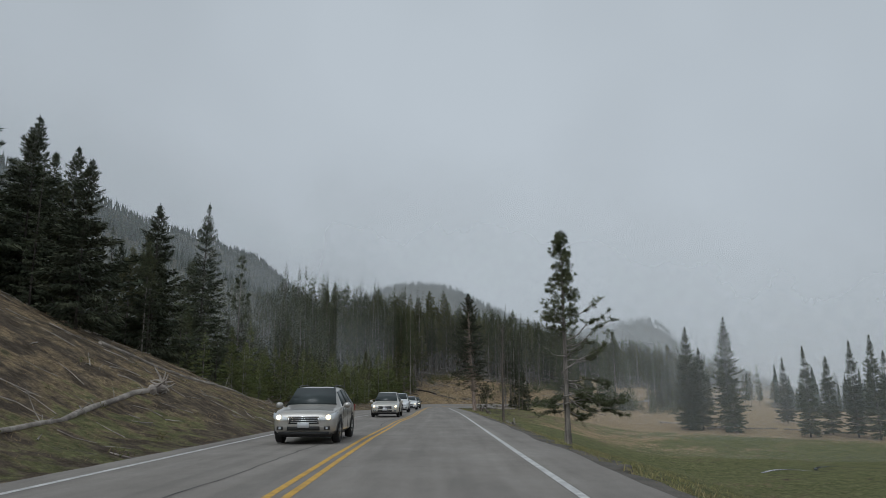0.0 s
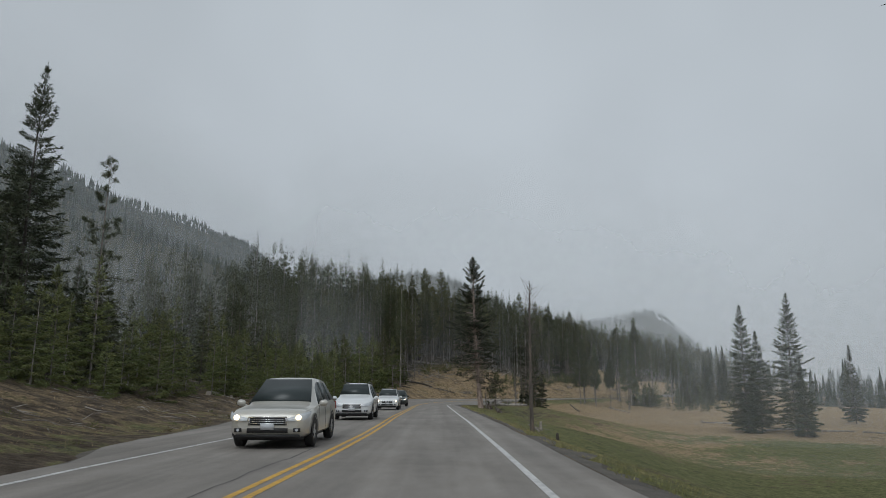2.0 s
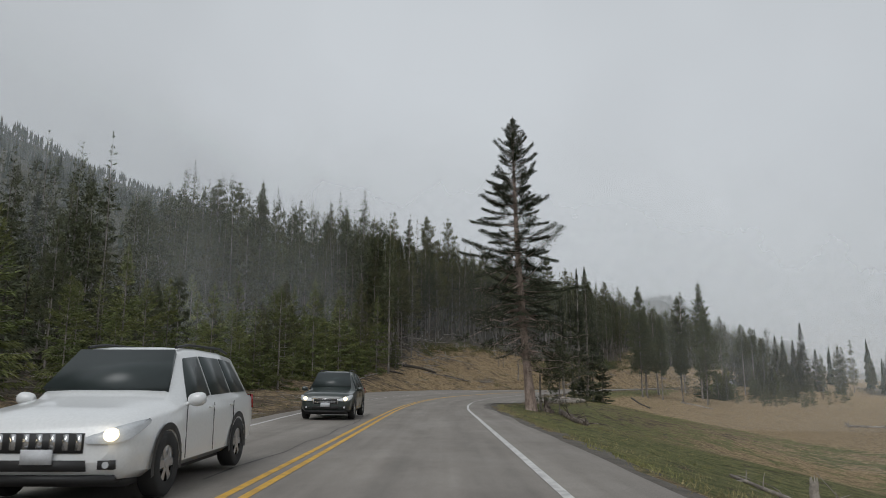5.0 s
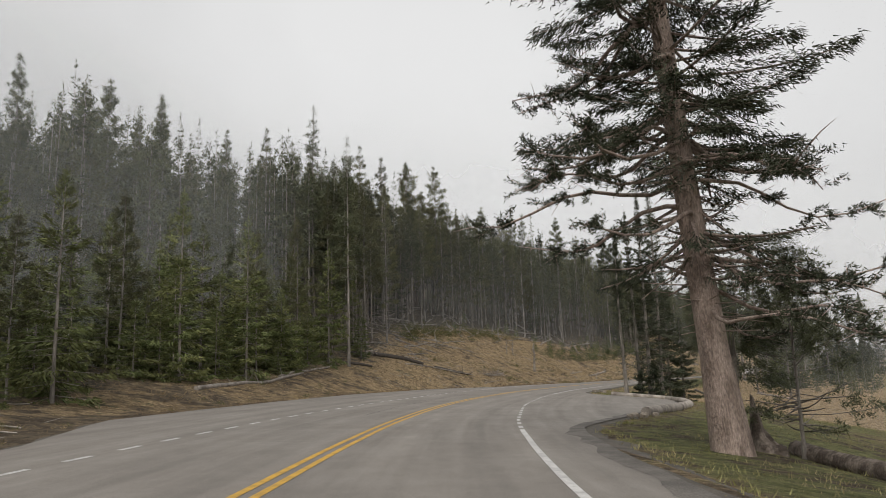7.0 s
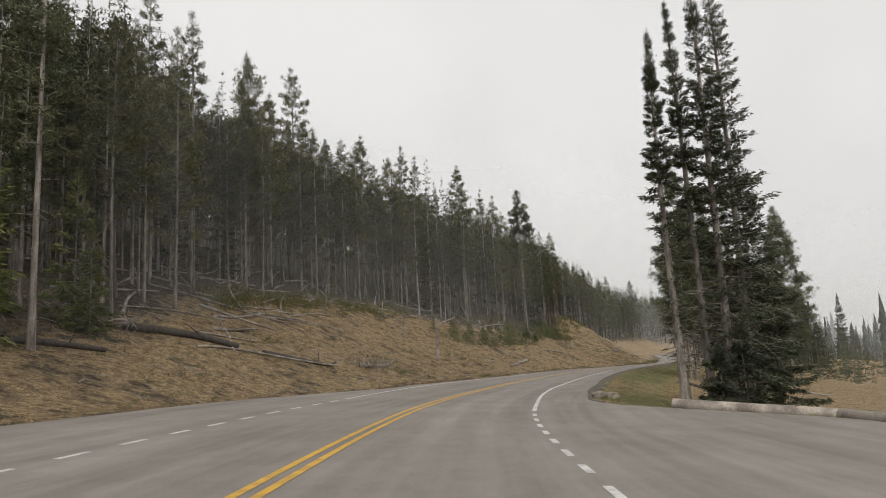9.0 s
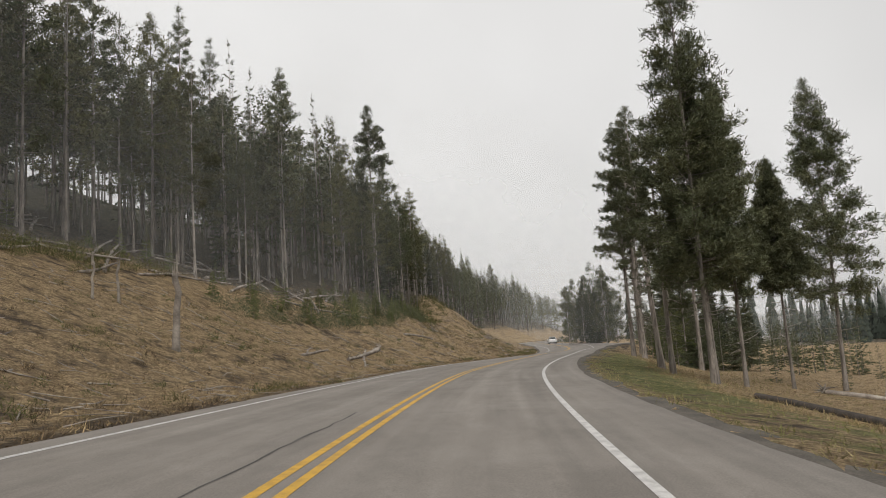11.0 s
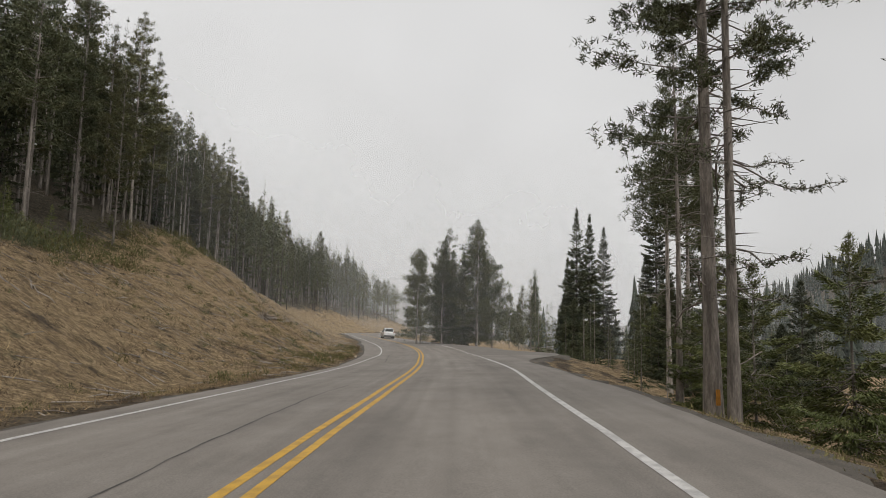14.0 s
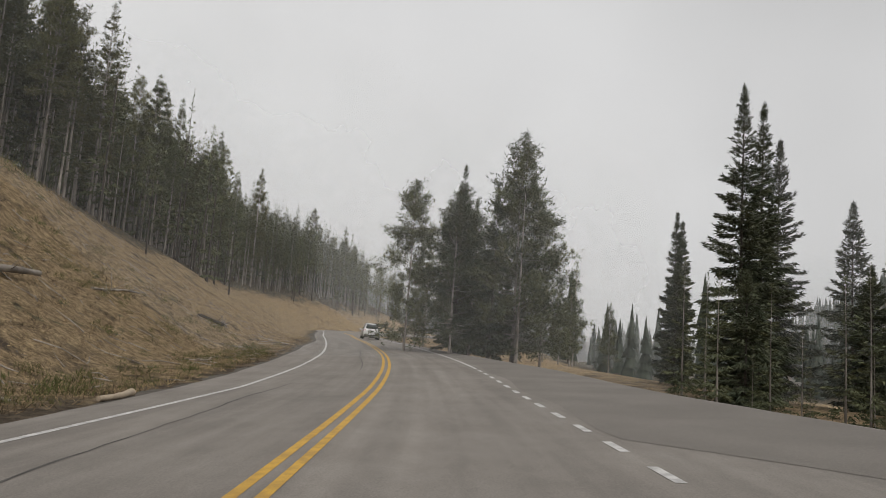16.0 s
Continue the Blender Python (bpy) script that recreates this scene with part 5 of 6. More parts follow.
def log_at(a, b, thick, seed, label, mat=DEAD, twigs=8, roots=False, lift=0.0, name="fallen_log", sag=0.1, taper=.6, group="", plate=3.2):
    """A trunk that lies on the ground from a to b, with broken twigs and, if so, its torn-up roots at a."""
    rng = np.random.default_rng(seed)
    n = 9
    t = np.linspace(0, 1, n)
    x = a[0] + (b[0] - a[0]) * t + sag * np.sin(t * 5 + seed)
    y = a[1] + (b[1] - a[1]) * t + sag * np.cos(t * 4 + seed)
    line = height(x, y)
    straight = np.linspace(line[0], line[-1], n)
    z = (straight if name == "barrier_log" else np.maximum(line, straight - .25) * .5 + line * .5) + thick * .55 + lift * t
    origin = np.array([x[0], y[0], line[0]])
    p = np.column_stack([x, y, z]) - origin
    radii = thick * (1 - (1 - taper) * t) * (1 + (.06 if sag > .05 else .015) * rng.normal(size=n))
    ob = thing(name, label, "log", group, at=pose(*origin))
    sh = Shape()
    sh.tube(p, radii, 9)
    part_of("trunk", sh, mat, ob, soft=True)
    along = (p[-1] - p[0]) / np.linalg.norm(p[-1] - p[0])
    if twigs:
        sh = Shape()
        for k in range(twigs):
            i = rng.integers(2, n)
            d = unit(along * .5 + rng.normal(0, .7, 3) * np.array([1, 1, .6]) + np.array([0, 0, .45]))
            ln = rng.uniform(.25, 1.1) * (1 + thick)
            q = np.linspace(0, 1, 4)[:, None]
            sh.tube(p[i] + d * ln * q + rng.normal(0, .25, 3) * ln * q**2, (thick * .2 + .006) * (1 - .8 * q[:, 0]), 4, cap=False)
        tagged(part_of("branch_stubble", sh, mat, ob), kind="stuff")
    if roots:
        sh = Shape()
        for k in range(int(7 * plate)):
            d = unit(-along * .35 + rng.normal(0, 1, 3))
            ln = rng.uniform(.4, 1.0) * (thick * plate)
            q = np.linspace(0, 1, 5)[:, None]
            sh.tube(p[0] + np.array([0, 0, thick * .8]) + d * ln * q + rng.normal(0, .45, 3) * ln * q**2, thick * .34 * (1 - .85 * q[:, 0]) + .008, 5, cap=False)
        tagged(part_of("root_plate", sh, DEAD, ob, "tangled grey torn-up roots"), kind="stuff")
    return ob


def branch_pile(x, y, seed, label, size=1.0):
    """A dead bush of bare sticks on the ground."""
    rng = np.random.default_rng(seed)
    sh = Shape()
    for k in range(46):
        a = rng.uniform(0, 6.28)
        d = np.array([np.cos(a), np.sin(a), rng.uniform(.05, .9)])
        p = np.array([rng.normal(0, .5), rng.normal(0, .3), 0]) * size
        q = np.linspace(0, 1, 5)[:, None]
        ln = rng.uniform(.5, 1.5) * size
        sh.tube(p + d * ln * q + rng.normal(0, .25, 3) * ln * q**2, .022 * (1 - .8 * q[:, 0]) + .003, 4, cap=False)
    ob = thing("dead_branches", label, "branches", at=stand(x, y, 0.02))
    tagged(part_of("brushwood", sh, DEAD, ob), kind="stuff")


def stump_at(x, y, tall, thick, seed, label, mat=DARK_BARK, name="stump", peak=.25):
    rng = np.random.default_rng(seed)
    sh = Shape()
    u = np.linspace(-.1, 1, 6)
    sh.tube(np.column_stack([rng.normal(0, .03 * tall, 6) * u, rng.normal(0, .03 * tall, 6) * u, u * tall]), thick * (1.35 - .5 * np.sqrt(np.clip(u, 0, 1))), 10)
    chips = Shape()
    for k in range(7):
        a = k * .9
        chips.tube([(np.cos(a) * thick * .6, np.sin(a) * thick * .6, tall * .9), (np.cos(a) * thick * .7, np.sin(a) * thick * .7, tall * (1.05 + peak * rng.random()))], [thick * .34, .01], 5, cap=False)
    ob = thing(name, label, "stump", at=stand(x, y, 0.02))
    part_of("wood", sh, mat, ob, soft=True)
    tagged(part_of("splintered_rim", chips, mat, ob), kind="stuff")


def shard(x, y, tall, thick, seed, label):
    """A stump broken off aslant: a hollow shell of wood, high on one side."""
    rng = np.random.default_rng(seed)
    n = 18
    a = np.arange(n) * 2 * np.pi / n
    rim = tall * (.16 + .84 * np.clip(np.cos((a - 2.6) / 2), 0, 1)**5) * rng.uniform(.86, 1.08, n)
    flare = 1 + .18 * np.sin(a * 5 + 1) * rng.uniform(.4, 1, n)
    rings = [(1.3 * flare, -.1 + 0 * a), (1.12 * flare, .12 * tall + 0 * a), (.95 + .06 * rng.normal(size=n), .55 * rim), (.8 + .06 * rng.normal(size=n), rim), (.62 + 0 * a, .93 * rim), (.5 + 0 * a, .1 * tall + 0 * a)]
    sh = Shape()
    k, q = np.arange(n), (np.arange(n) + 1) % n
    sh.add(np.vstack([np.column_stack([thick * r * np.cos(a), thick * r * np.sin(a), z]) for r, z in rings]),
           np.vstack([np.stack([k + n * i, q + n * i, q + n * (i + 1), k + n * (i + 1)], -1) for i in range(len(rings) - 1)]))
    ob = thing("stump", label, "stump", at=stand(x, y, 0.02))
    part_of("wood", sh, ROTTEN, ob)
    heart = Shape()
    heart.tube([(0, 0, -.1), (0, 0, .11 * tall)], [thick * .55, thick * .52], 12)
    part_of("heartwood", heart, DARK_BARK, ob, "dark rotted heart of the stump")


def boulder(x, y, size, seed, label):
    rng = np.random.default_rng(seed)
    bm = bmesh.new()
    bmesh.ops.create_icosphere(bm, subdivisions=3, radius=1)
    for v in bm.verts:
        p = v.co.copy()
        k = 1 + .22 * noise.noise(p * 1.3 + Vector((seed, 0, 0))) + .08 * noise.noise(p * 4 + Vector((0, seed, 0)))
        m = max(abs(p.x), abs(p.y), abs(p.z))
        p = p * k * (1 - .55 + .55 / m * .8)
        v.co = Vector((p.x * size[0], p.y * size[1], p.z * size[2]))
    me = bpy.data.meshes.new("boulder")
    bm.to_mesh(me)
    bm.free()
    me.materials.append(STONE)
    ob = new("boulder", me)
    ob.matrix_basis = stand(x, y, -size[2] * .45, rng.uniform(0, 360))
    return tagged(ob, label, "stone")


log_at((-9.5, 14.0), (-11.3, 28.2), .06, 1, "long crooked grey log on the dirt bank", twigs=14, taper=2.0, sag=.35)
log_at((-11.4, 28.8), (-11.2, 27.4), .2, 2, "splintered root end of a dead trunk on the bank", roots=True, twigs=3)
log_at((-16.0, 33.0), (-13.5, 41.0), .1, 3, "thin grey log below the trees", twigs=8)
log_at((-14.0, 42.5), (-12.5, 52.5), .09, 4, "pale dead branch on the brown bank", twigs=10)
log_at((-16.9, 85.5), (-18.7, 95), .2, 5, "weathered grey log with broken stubs by the forest", twigs=14)
log_at((-16, 88), (-18.2, 93.5), .12, 6, "thin grey log beside a larger one", twigs=5)
log_at((-13.3, 161.4), (-10.9, 179.5), .14, 7, "long grey log along the foot of the forest", twigs=14)
log_at((-12, 175.6), (-10, 190.4), .12, 8, "long grey log along the foot of the forest", twigs=18)
log_at((-10.2, 192.9), (-7.1, 195.8), .2, 9, "bark-covered fallen trunk beside a standing pine", DARK_BARK, twigs=4)
log_at((-7.2, 201), (-2, 203.6), .28, 10, "dark uprooted trunk with a root plate on the dry slope", DARK_BARK, roots=True, twigs=3)
log_at((-0.5, 204.6), (3.5, 208), .17, 11, "short dark fallen trunk on the dry slope", DARK_BARK, twigs=5)
log_at((5.7, 211), (8.2, 216.5), .13, 12, "broken grey trunk amid dead branches", twigs=12)
branch_pile(5.7, 210.9, 13, "tangle of bare dead branches on the dry slope", 1.25)
branch_pile(6.9, 213.2, 14, "tangle of bare dead branches on the dry slope", .9)
log_at((5, 206), (7.2, 211), .05, 15, "thin pale stick on the slope", twigs=5)
stump_at(14.3, 230.5, 3.3, .15, 16, "pale leaning stub of a broken trunk on the slope", DEAD, "broken_trunk")
stump_at(11.8, 236.1, 1.9, .07, 17, "thin pale stub of a sapling", DEAD, "broken_trunk")
stump_at(10.7, 235.0, 1.8, .06, 18, "thin pale stub of a sapling", DEAD, "broken_trunk")
log_at((21.5, 239.6), (24.6, 246), .1, 19, "pale forked branch on the dry slope", twigs=6)
log_at((21.6, 239.9), (23.2, 244.6), .07, 20, "pale forked branch on the dry slope", twigs=3)
log_at((29.9, 252.2), (25.2, 243.5), .17, 21, "grey uprooted log with a root plate on the slope", roots=True, twigs=5)
log_at((28.4, 250.4), (26.2, 243.0), .1, 22, "thin curved log beside an uprooted trunk", twigs=3)
log_at((36, 262.8), (40.3, 266.6), .13, 23, "grey broken log on the slope", twigs=5)
log_at((42.9, 272.9), (44.9, 276.4), .16, 24, "short uprooted trunk on the slope", roots=True, twigs=3)
log_at((66.8, 308.5), (70.0, 313.4), .17, 25, "grey log with a tangled root plate on the steep slope", roots=True, twigs=5, lift=.35, plate=5.5)
log_at((72.4, 318.4), (75.6, 323.6), .07, 26, "thin dead branch with twigs on the slope", twigs=16)
log_at((82.5, 331), (80.2, 328.4), .15, 27, "dark short uprooted trunk on the slope", DARK_BARK, roots=True, twigs=3)
log_at((82.6, 329.6), (84, 331.2), .05, 28, "pale stick on the slope", CUT, twigs=2)
log_at((61.6, 291.6), (63.4, 296.5), .1, 29, "grey log lying up the slope", twigs=3)
log_at(beside(317.5, -5.2), beside(315.9, -5.3), .09, 30, "pale cut log at the road's edge", CUT, twigs=0)
log_at(beside(193.8, -5.9), beside(191.8, -6.2), .07, 31, "pale cut log at the road's edge", CUT, twigs=0)
# the windfall under the pines
rng = np.random.default_rng(77)
for k in range(95):
    s = rng.choice([rng.uniform(196, 234), rng.uniform(196, 234), rng.uniform(232, 264)])
    d = -left_edge(s) - treeline(s) + rng.uniform(-9, 5)
    x, y = beside(s, d)
    turn = rng.uniform(-.9, .9) + .4
    ln = rng.uniform(4, 10)
    log_at((x, y), (x + ln * np.sin(turn), y + ln * np.cos(turn)), rng.uniform(.06, .13), 200 + k, "grey windfall trunk lying under the pines", twigs=3, group="windfall under the pines", lift=rng.uniform(0, .8))

# log barrier, old trunk and boulders at the turnout
for (s0, d0), (s1, d1), k in (((187.3, 8.0), (184.9, 12.5), 0), ((184.9, 12.5), (175.0, 13.2), 1), ((175.0, 13.2), (166.5, 12.6), 2), ((166.5, 12.6), (160.7, 11.4), 3), ((160.7, 11.4), (153.6, 9.1), 4)):
    a, b = beside(s0, d0), beside(s1, d1)
    log_at(a, b, .22, 41 + k, "smooth grey barrier log along the turnout", mat=DEAD, twigs=0, name="barrier_log", taper=.97, sag=.04, group="logs of the barrier", lift=0.0)
log_at((8.6, 141.8), (7.9, 128.0), .25, 51, "rotting grey-brown trunk on the grass verge", ROTTEN, twigs=14, taper=.7)
log_at((9.0, 139.0), (8.4, 130.0), .1, 52, "thin grey log beside a rotting trunk", twigs=8)
shard(7.55, 141.0, 1.35, .36, 53, "dark jagged wedge-shaped stump beside the old conifer")
stump_at(7.0, 141.2, 2.3, .085, 62, "thin broken pole beside the jagged stump", DEAD, "broken_trunk")
boulder(14.3, 189.9, (.36, .28, .17), 3, "flat tan boulder at the end of the turnout")
boulder(15.2, 190.8, (.33, .26, .14), 5, "flat tan boulder at the end of the turnout")
boulder(15.1, 190.0, (.2, .17, .1), 7, "small tan boulder beside larger ones")
for k, (s, d) in enumerate(((152.9, 8.95), (152.3, 8.5), (151.7, 8.75), (151.2, 8.2), (153.2, 9.4))):
    boulder(*beside(s, d), (.19 - .02 * k, .15, .11), 20 + k, "pale grey rock at the end of the log barrier")
log_at((33.6, 217.4), (33.0, 204.0), .16, 54, "long fallen trunk on the dry meadow", DARK_BARK, twigs=6)
log_at((45.4, 224.4), (49.8, 221.2), .16, 55, "uprooted trunk at the meadow edge", roots=True, twigs=4)
log_at((57.0, 189.0), (63.0, 185.0), .18, 56, "grey uprooted trunk on the meadow", roots=True, twigs=6)
log_at((9.3, 100.5), (9.9, 112.0), .1, 57, "thin dead branch in the grass below the road", twigs=14)
log_at((9.0, 104.0), (10.5, 108.0), .16, 58, "grey broken log in the grass below the road", twigs=8)
stump_at(7.6, 79.0, .45, .1, 59, "short cut post in the grass verge")
stump_at(10.5, 107.5, .8, .14, 60, "grey stump in the grass below the road", DEAD)
for k, (x, y) in enumerate(((62.0, 170.0), (66.0, 174.0), (70.0, 168.0), (78.0, 166.0))):
    log_at((x, y), (x + 7, y + 3 - 2 * k), .2, 61 + k, "grey fallen trunk under the meadow trees", twigs=6)


# the stream in the meadow
def stream():
    t = np.linspace(0, 1, 40)
    x, y = 40 + 34 * t + 2.2 * np.sin(t * 14), 92 + 14 * t + 3.0 * np.sin(t * 19)
    z = height(x, y) + .05
    sh = Shape()
    w = .32 + .2 * np.sin(t * 23)
    sh.add(np.vstack([np.column_stack([x, y - w, z]), np.column_stack([x, y + w, z])]), np.array([(i, i + 1, i + 41, i + 40) for i in range(39)]))
    tagged(new("stream", sh.mesh("stream", WATER)), "narrow stream winding through the green meadow", "water", kind="structure")


stream()


# undergrowth
def scatter(name, label, mat, count, spots, blade, tall, wide, seed, spread=.12, up=1.0, cat="grass", dome=0.0):
    """Tufts of narrow blades on the ground."""
    rng = np.random.default_rng(seed)
    x, y = spots(rng, count)
    z = height(x, y)
    n = len(x)
    k = np.repeat(np.arange(n), blade)
    size = rng.uniform(.5, 1.3, n)[k]
    base = np.column_stack([x, y, z - .03])[k] + rng.normal(0, 1, (len(k), 3)) * np.array([spread, spread, 0]) * size[:, None]
    if dome:
        r = np.linalg.norm(base[:, :2] - np.column_stack([x, y])[k], axis=1) / (spread * size * 2)
        base[:, 2] += dome * size * rng.uniform(0, 1, len(k)) * np.sqrt(np.clip(1 - r * r, 0.02, 1))
    way = unit(rng.normal(0, .55, (len(k), 3)) * np.array([1, 1, .3]) + np.array([0, 0, up]))
    sh = Shape()
    blades(sh, base, way, tall * size * rng.uniform(.6, 1.2, len(k)), wide * size, rng, kite=False)
    tagged(new(name, sh.mesh(name, mat)), label, cat, kind="stuff")


def along(s, d):
    c = np.stack([np.interp(s, STATION, ROAD[:, k]) for k in (0, 1)], -1)
    a = np.stack([np.interp(s, STATION, AHEAD[:, k]) for k in (0, 1)], -1)
    return c[:, 0] + a[:, 1] * d, c[:, 1] - a[:, 0] * d


def bank(a, b, inner, outer):
    def spots(rng, n):
        s = rng.uniform(a, b, n)
        d = -left_edge(s) - (inner + (outer - inner) * rng.uniform(0, 1, n)**1.4)
        return along(s, d)
    return spots


def patches(a, b, inner, outer):
    """Uneven clumps on the bank."""
    def spots(rng, n):
        c = rng.integers(0, n // 9, n)
        s = rng.uniform(a, b, n // 9)[c] + rng.normal(0, 1.6, n)
        d = -left_edge(s) - np.maximum(inner, (inner + (outer - inner) * rng.uniform(0, 1, n // 9))[c] + rng.normal(0, 1.1, n))
        return along(s, d)
    return spots


def verge(a, b, inner, outer):
    def spots(rng, n):
        s = rng.uniform(a, b, n)
        d = right_edge(s) + inner + (outer - inner) * rng.uniform(0, 1, n)**1.5
        return along(s, d)
    return spots


scatter("dry_grass", "tan dry grass tufts on the cut slope", DRY, 26000, bank(150, 370, .7, 20), 6, .21, .019, 1, spread=.13, up=.45)
WEED = material("withered_weeds", (0.12, 0.085, 0.058), 0.95, vary=0.25, grain=(0.6, 8), second=(0.07, 0.055, 0.035), island=0.4, spec=0.1)
scatter("dry_weeds", "withered brown weeds on the cut slope", WEED, 5200, patches(188, 352, .7, 17), 12, .26, .014, 11, spread=.11, up=.8)
scatter("meadow_grass", "tufts of pale dry grass on the meadow", DRY, 5000, verge(188, 262, 4, 34), 8, .2, .016, 12, spread=.16, up=.6)
scatter("green_weeds", "sparse green weeds among the dry grass of the slope", SHRUB, 700, patches(200, 350, .7, 13), 26, .12, .022, 13, spread=.16, cat="weeds", dome=.15)
scatter("sparse_grass", "sparse dry grass on the brown dirt bank", DRY, 6000, bank(-5, 150, .9, 15), 7, .16, .014, 2, up=.5)
scatter("verge_grass", "short green grass on the road verge", LAWN, 13000, verge(0, 275, .5, 13), 7, .12, .02, 3)
scatter("slope_shrubs", "low dark shrubs and seedlings on the cut slope", SHRUB, 520, patches(205, 350, .9, 17), 60, .14, .026, 4, spread=.18, cat="shrub", dome=.3)
scatter("bank_shrubs", "small weeds at the foot of the bank", SHRUB, 260, bank(0, 200, .8, 10), 36, .12, .024, 5, spread=.14, cat="shrub", dome=.2)
scatter("edge_weeds", "green weeds at the foot of the slope", SHRUB, 130, bank(300, 345, .8, 4), 40, .12, .026, 6, spread=.2, cat="shrub", dome=.25)
scatter("slope_bushes", "wide dark-green bushes at the forest's foot", PINE, 200, lambda rng, n: along((s := rng.uniform(244, 299, n)), -left_edge(s) - table(s, ((245, 11.5), (255, 10), (268, 9.5), (285, 11.5), (299, 15))) - np.abs(rng.normal(0, 1.9, n))), 150, .16, .045, 8, spread=.42, up=1.0, cat="bush", dome=1.1)
scatter("bush_fringe", "green bushes along the top of the cut slope", SHRUB, 380, lambda rng, n: along((s := np.where(rng.random(n) < .6, rng.uniform(208, 246, n), rng.uniform(292, 345, n))), -left_edge(s) - treeline(s) + rng.normal(1.2, 1.4, n)), 110, .2, .05, 7, spread=.4, cat="bush", dome=.7)


def litter():
    rng = np.random.default_rng(9)
    sh = Shape()
    s = np.concatenate([rng.uniform(-2, 150, 650), rng.uniform(185, 360, 1500)])
    d = -left_edge(s) - .8 - rng.uniform(0, 16, len(s))
    x, y = along(s, d)
    z = height(x, y)
    for k in range(len(s)):
        a, ln = rng.uniform(0, 6.28), rng.uniform(.25, 1.5)
        p = np.array([x[k], y[k], z[k] + .03])
        e = np.array([np.cos(a) * ln, np.sin(a) * ln, 0])
        e[2] = float(np.clip(height(x[k] + e[0], y[k] + e[1])[0] - z[k], -1, 1)) + rng.uniform(0, .12)
        sh.tube([p, p + e * .5 + rng.normal(0, .04, 3), p + e], np.array([.024, .019, .007]) * rng.uniform(.45, 1.25), 4, cap=False)
    tagged(new("twigs", sh.mesh("twigs", DEAD)), "dead twigs and sticks strewn over the bank", "twigs", kind="stuff")


litter()


# ---- haze sheets ----
def haze_sheet(line, low, high, thickness, label, fade=40.0):
    """A thin upright see-through sheet along a line on the ground, imitating hazy air."""
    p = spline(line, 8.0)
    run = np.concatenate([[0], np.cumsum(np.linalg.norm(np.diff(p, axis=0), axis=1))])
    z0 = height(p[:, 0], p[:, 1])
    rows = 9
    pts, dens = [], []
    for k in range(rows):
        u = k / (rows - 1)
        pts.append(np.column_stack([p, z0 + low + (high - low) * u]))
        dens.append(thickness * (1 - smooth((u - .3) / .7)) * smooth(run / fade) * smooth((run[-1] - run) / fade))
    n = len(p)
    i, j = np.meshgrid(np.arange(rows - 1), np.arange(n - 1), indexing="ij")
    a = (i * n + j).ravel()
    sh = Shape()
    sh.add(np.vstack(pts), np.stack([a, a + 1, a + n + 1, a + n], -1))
    me = sh.mesh("mist", HAZE_SHEET, True)
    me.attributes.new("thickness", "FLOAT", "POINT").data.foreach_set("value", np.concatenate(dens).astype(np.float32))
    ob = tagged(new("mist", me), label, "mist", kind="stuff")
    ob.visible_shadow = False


# white sheets added to pale what lies behind them, as hazy air would
haze_sheet([beside(s, -left_edge(s) - treeline(s) + 1) for s in np.arange(186.0, 292, 15)], -2, 26, .06, "see-through white sheet in place of haze before the pines above the road", 20)
haze_sheet([beside(s, -left_edge(s) - treeline(s) - 5) for s in np.arange(128.0, 206, 13)], -2, 26, .2, "see-through white sheet in place of haze behind the young pines at the bend", 16)
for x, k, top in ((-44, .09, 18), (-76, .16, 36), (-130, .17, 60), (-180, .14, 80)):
    haze_sheet([(x, -10), (x, 60), (x - 4, 130), (x + 4, 190), (x + 30, 260), (x + 62, 330), (x + 105, 410)], -4, top, k, "see-through white sheet in place of mist along the wooded mountainside")
haze_sheet([(40, 470), (110, 452), (150, 436), (190, 404), (260, 380)], -6, 36, .1, "see-through white sheet in place of mist across the far bend", 20)
haze_sheet([(50, 338), (90, 313), (112, 299), (142, 290)], -4, 26, .06, "see-through white sheet in place of mist before the pines of the far bend", 16)
haze_sheet([(-170, 715), (0, 700), (160, 690), (360, 680), (560, 640)], -10, 230, .36, "see-through white sheet in place of mist before the distant hill", 60)
haze_sheet([(60, 560), (160, 530), (260, 480), (400, 430)], -6, 60, .28, "see-through white sheet in place of mist before the distant hills", 40)
haze_sheet([(118, 20), (122, 90), (128, 150), (150, 210), (190, 260)], -3, 30, .1, "see-through white sheet in place of mist over the meadow's far side", 30)
haze_sheet([(210, 0), (215, 120), (225, 240), (240, 330), (270, 420)], -3, 45, .2, "see-through white sheet in place of mist before the woods across the valley", 40)
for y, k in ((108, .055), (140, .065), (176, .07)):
    haze_sheet([(17, y + 14), (45, y + 6), (80, y), (130, y - 10), (190, y - 24)], -5, 34, k, "see-through white sheet in place of mist over the meadow", 26)
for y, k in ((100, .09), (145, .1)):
    haze_sheet([(-19, y), (-30, y + 4), (-46, y + 12), (-75, y + 22)], -4, 26, k, "see-through white sheet in place of mist before the forest edge", 12)
# ---- vehicles ----
def paint(name, colour, metal=0.0):
    return material(name, colour, 0.28, metal, vary=0.05, grain=(0.8, 30), coat=0.6)


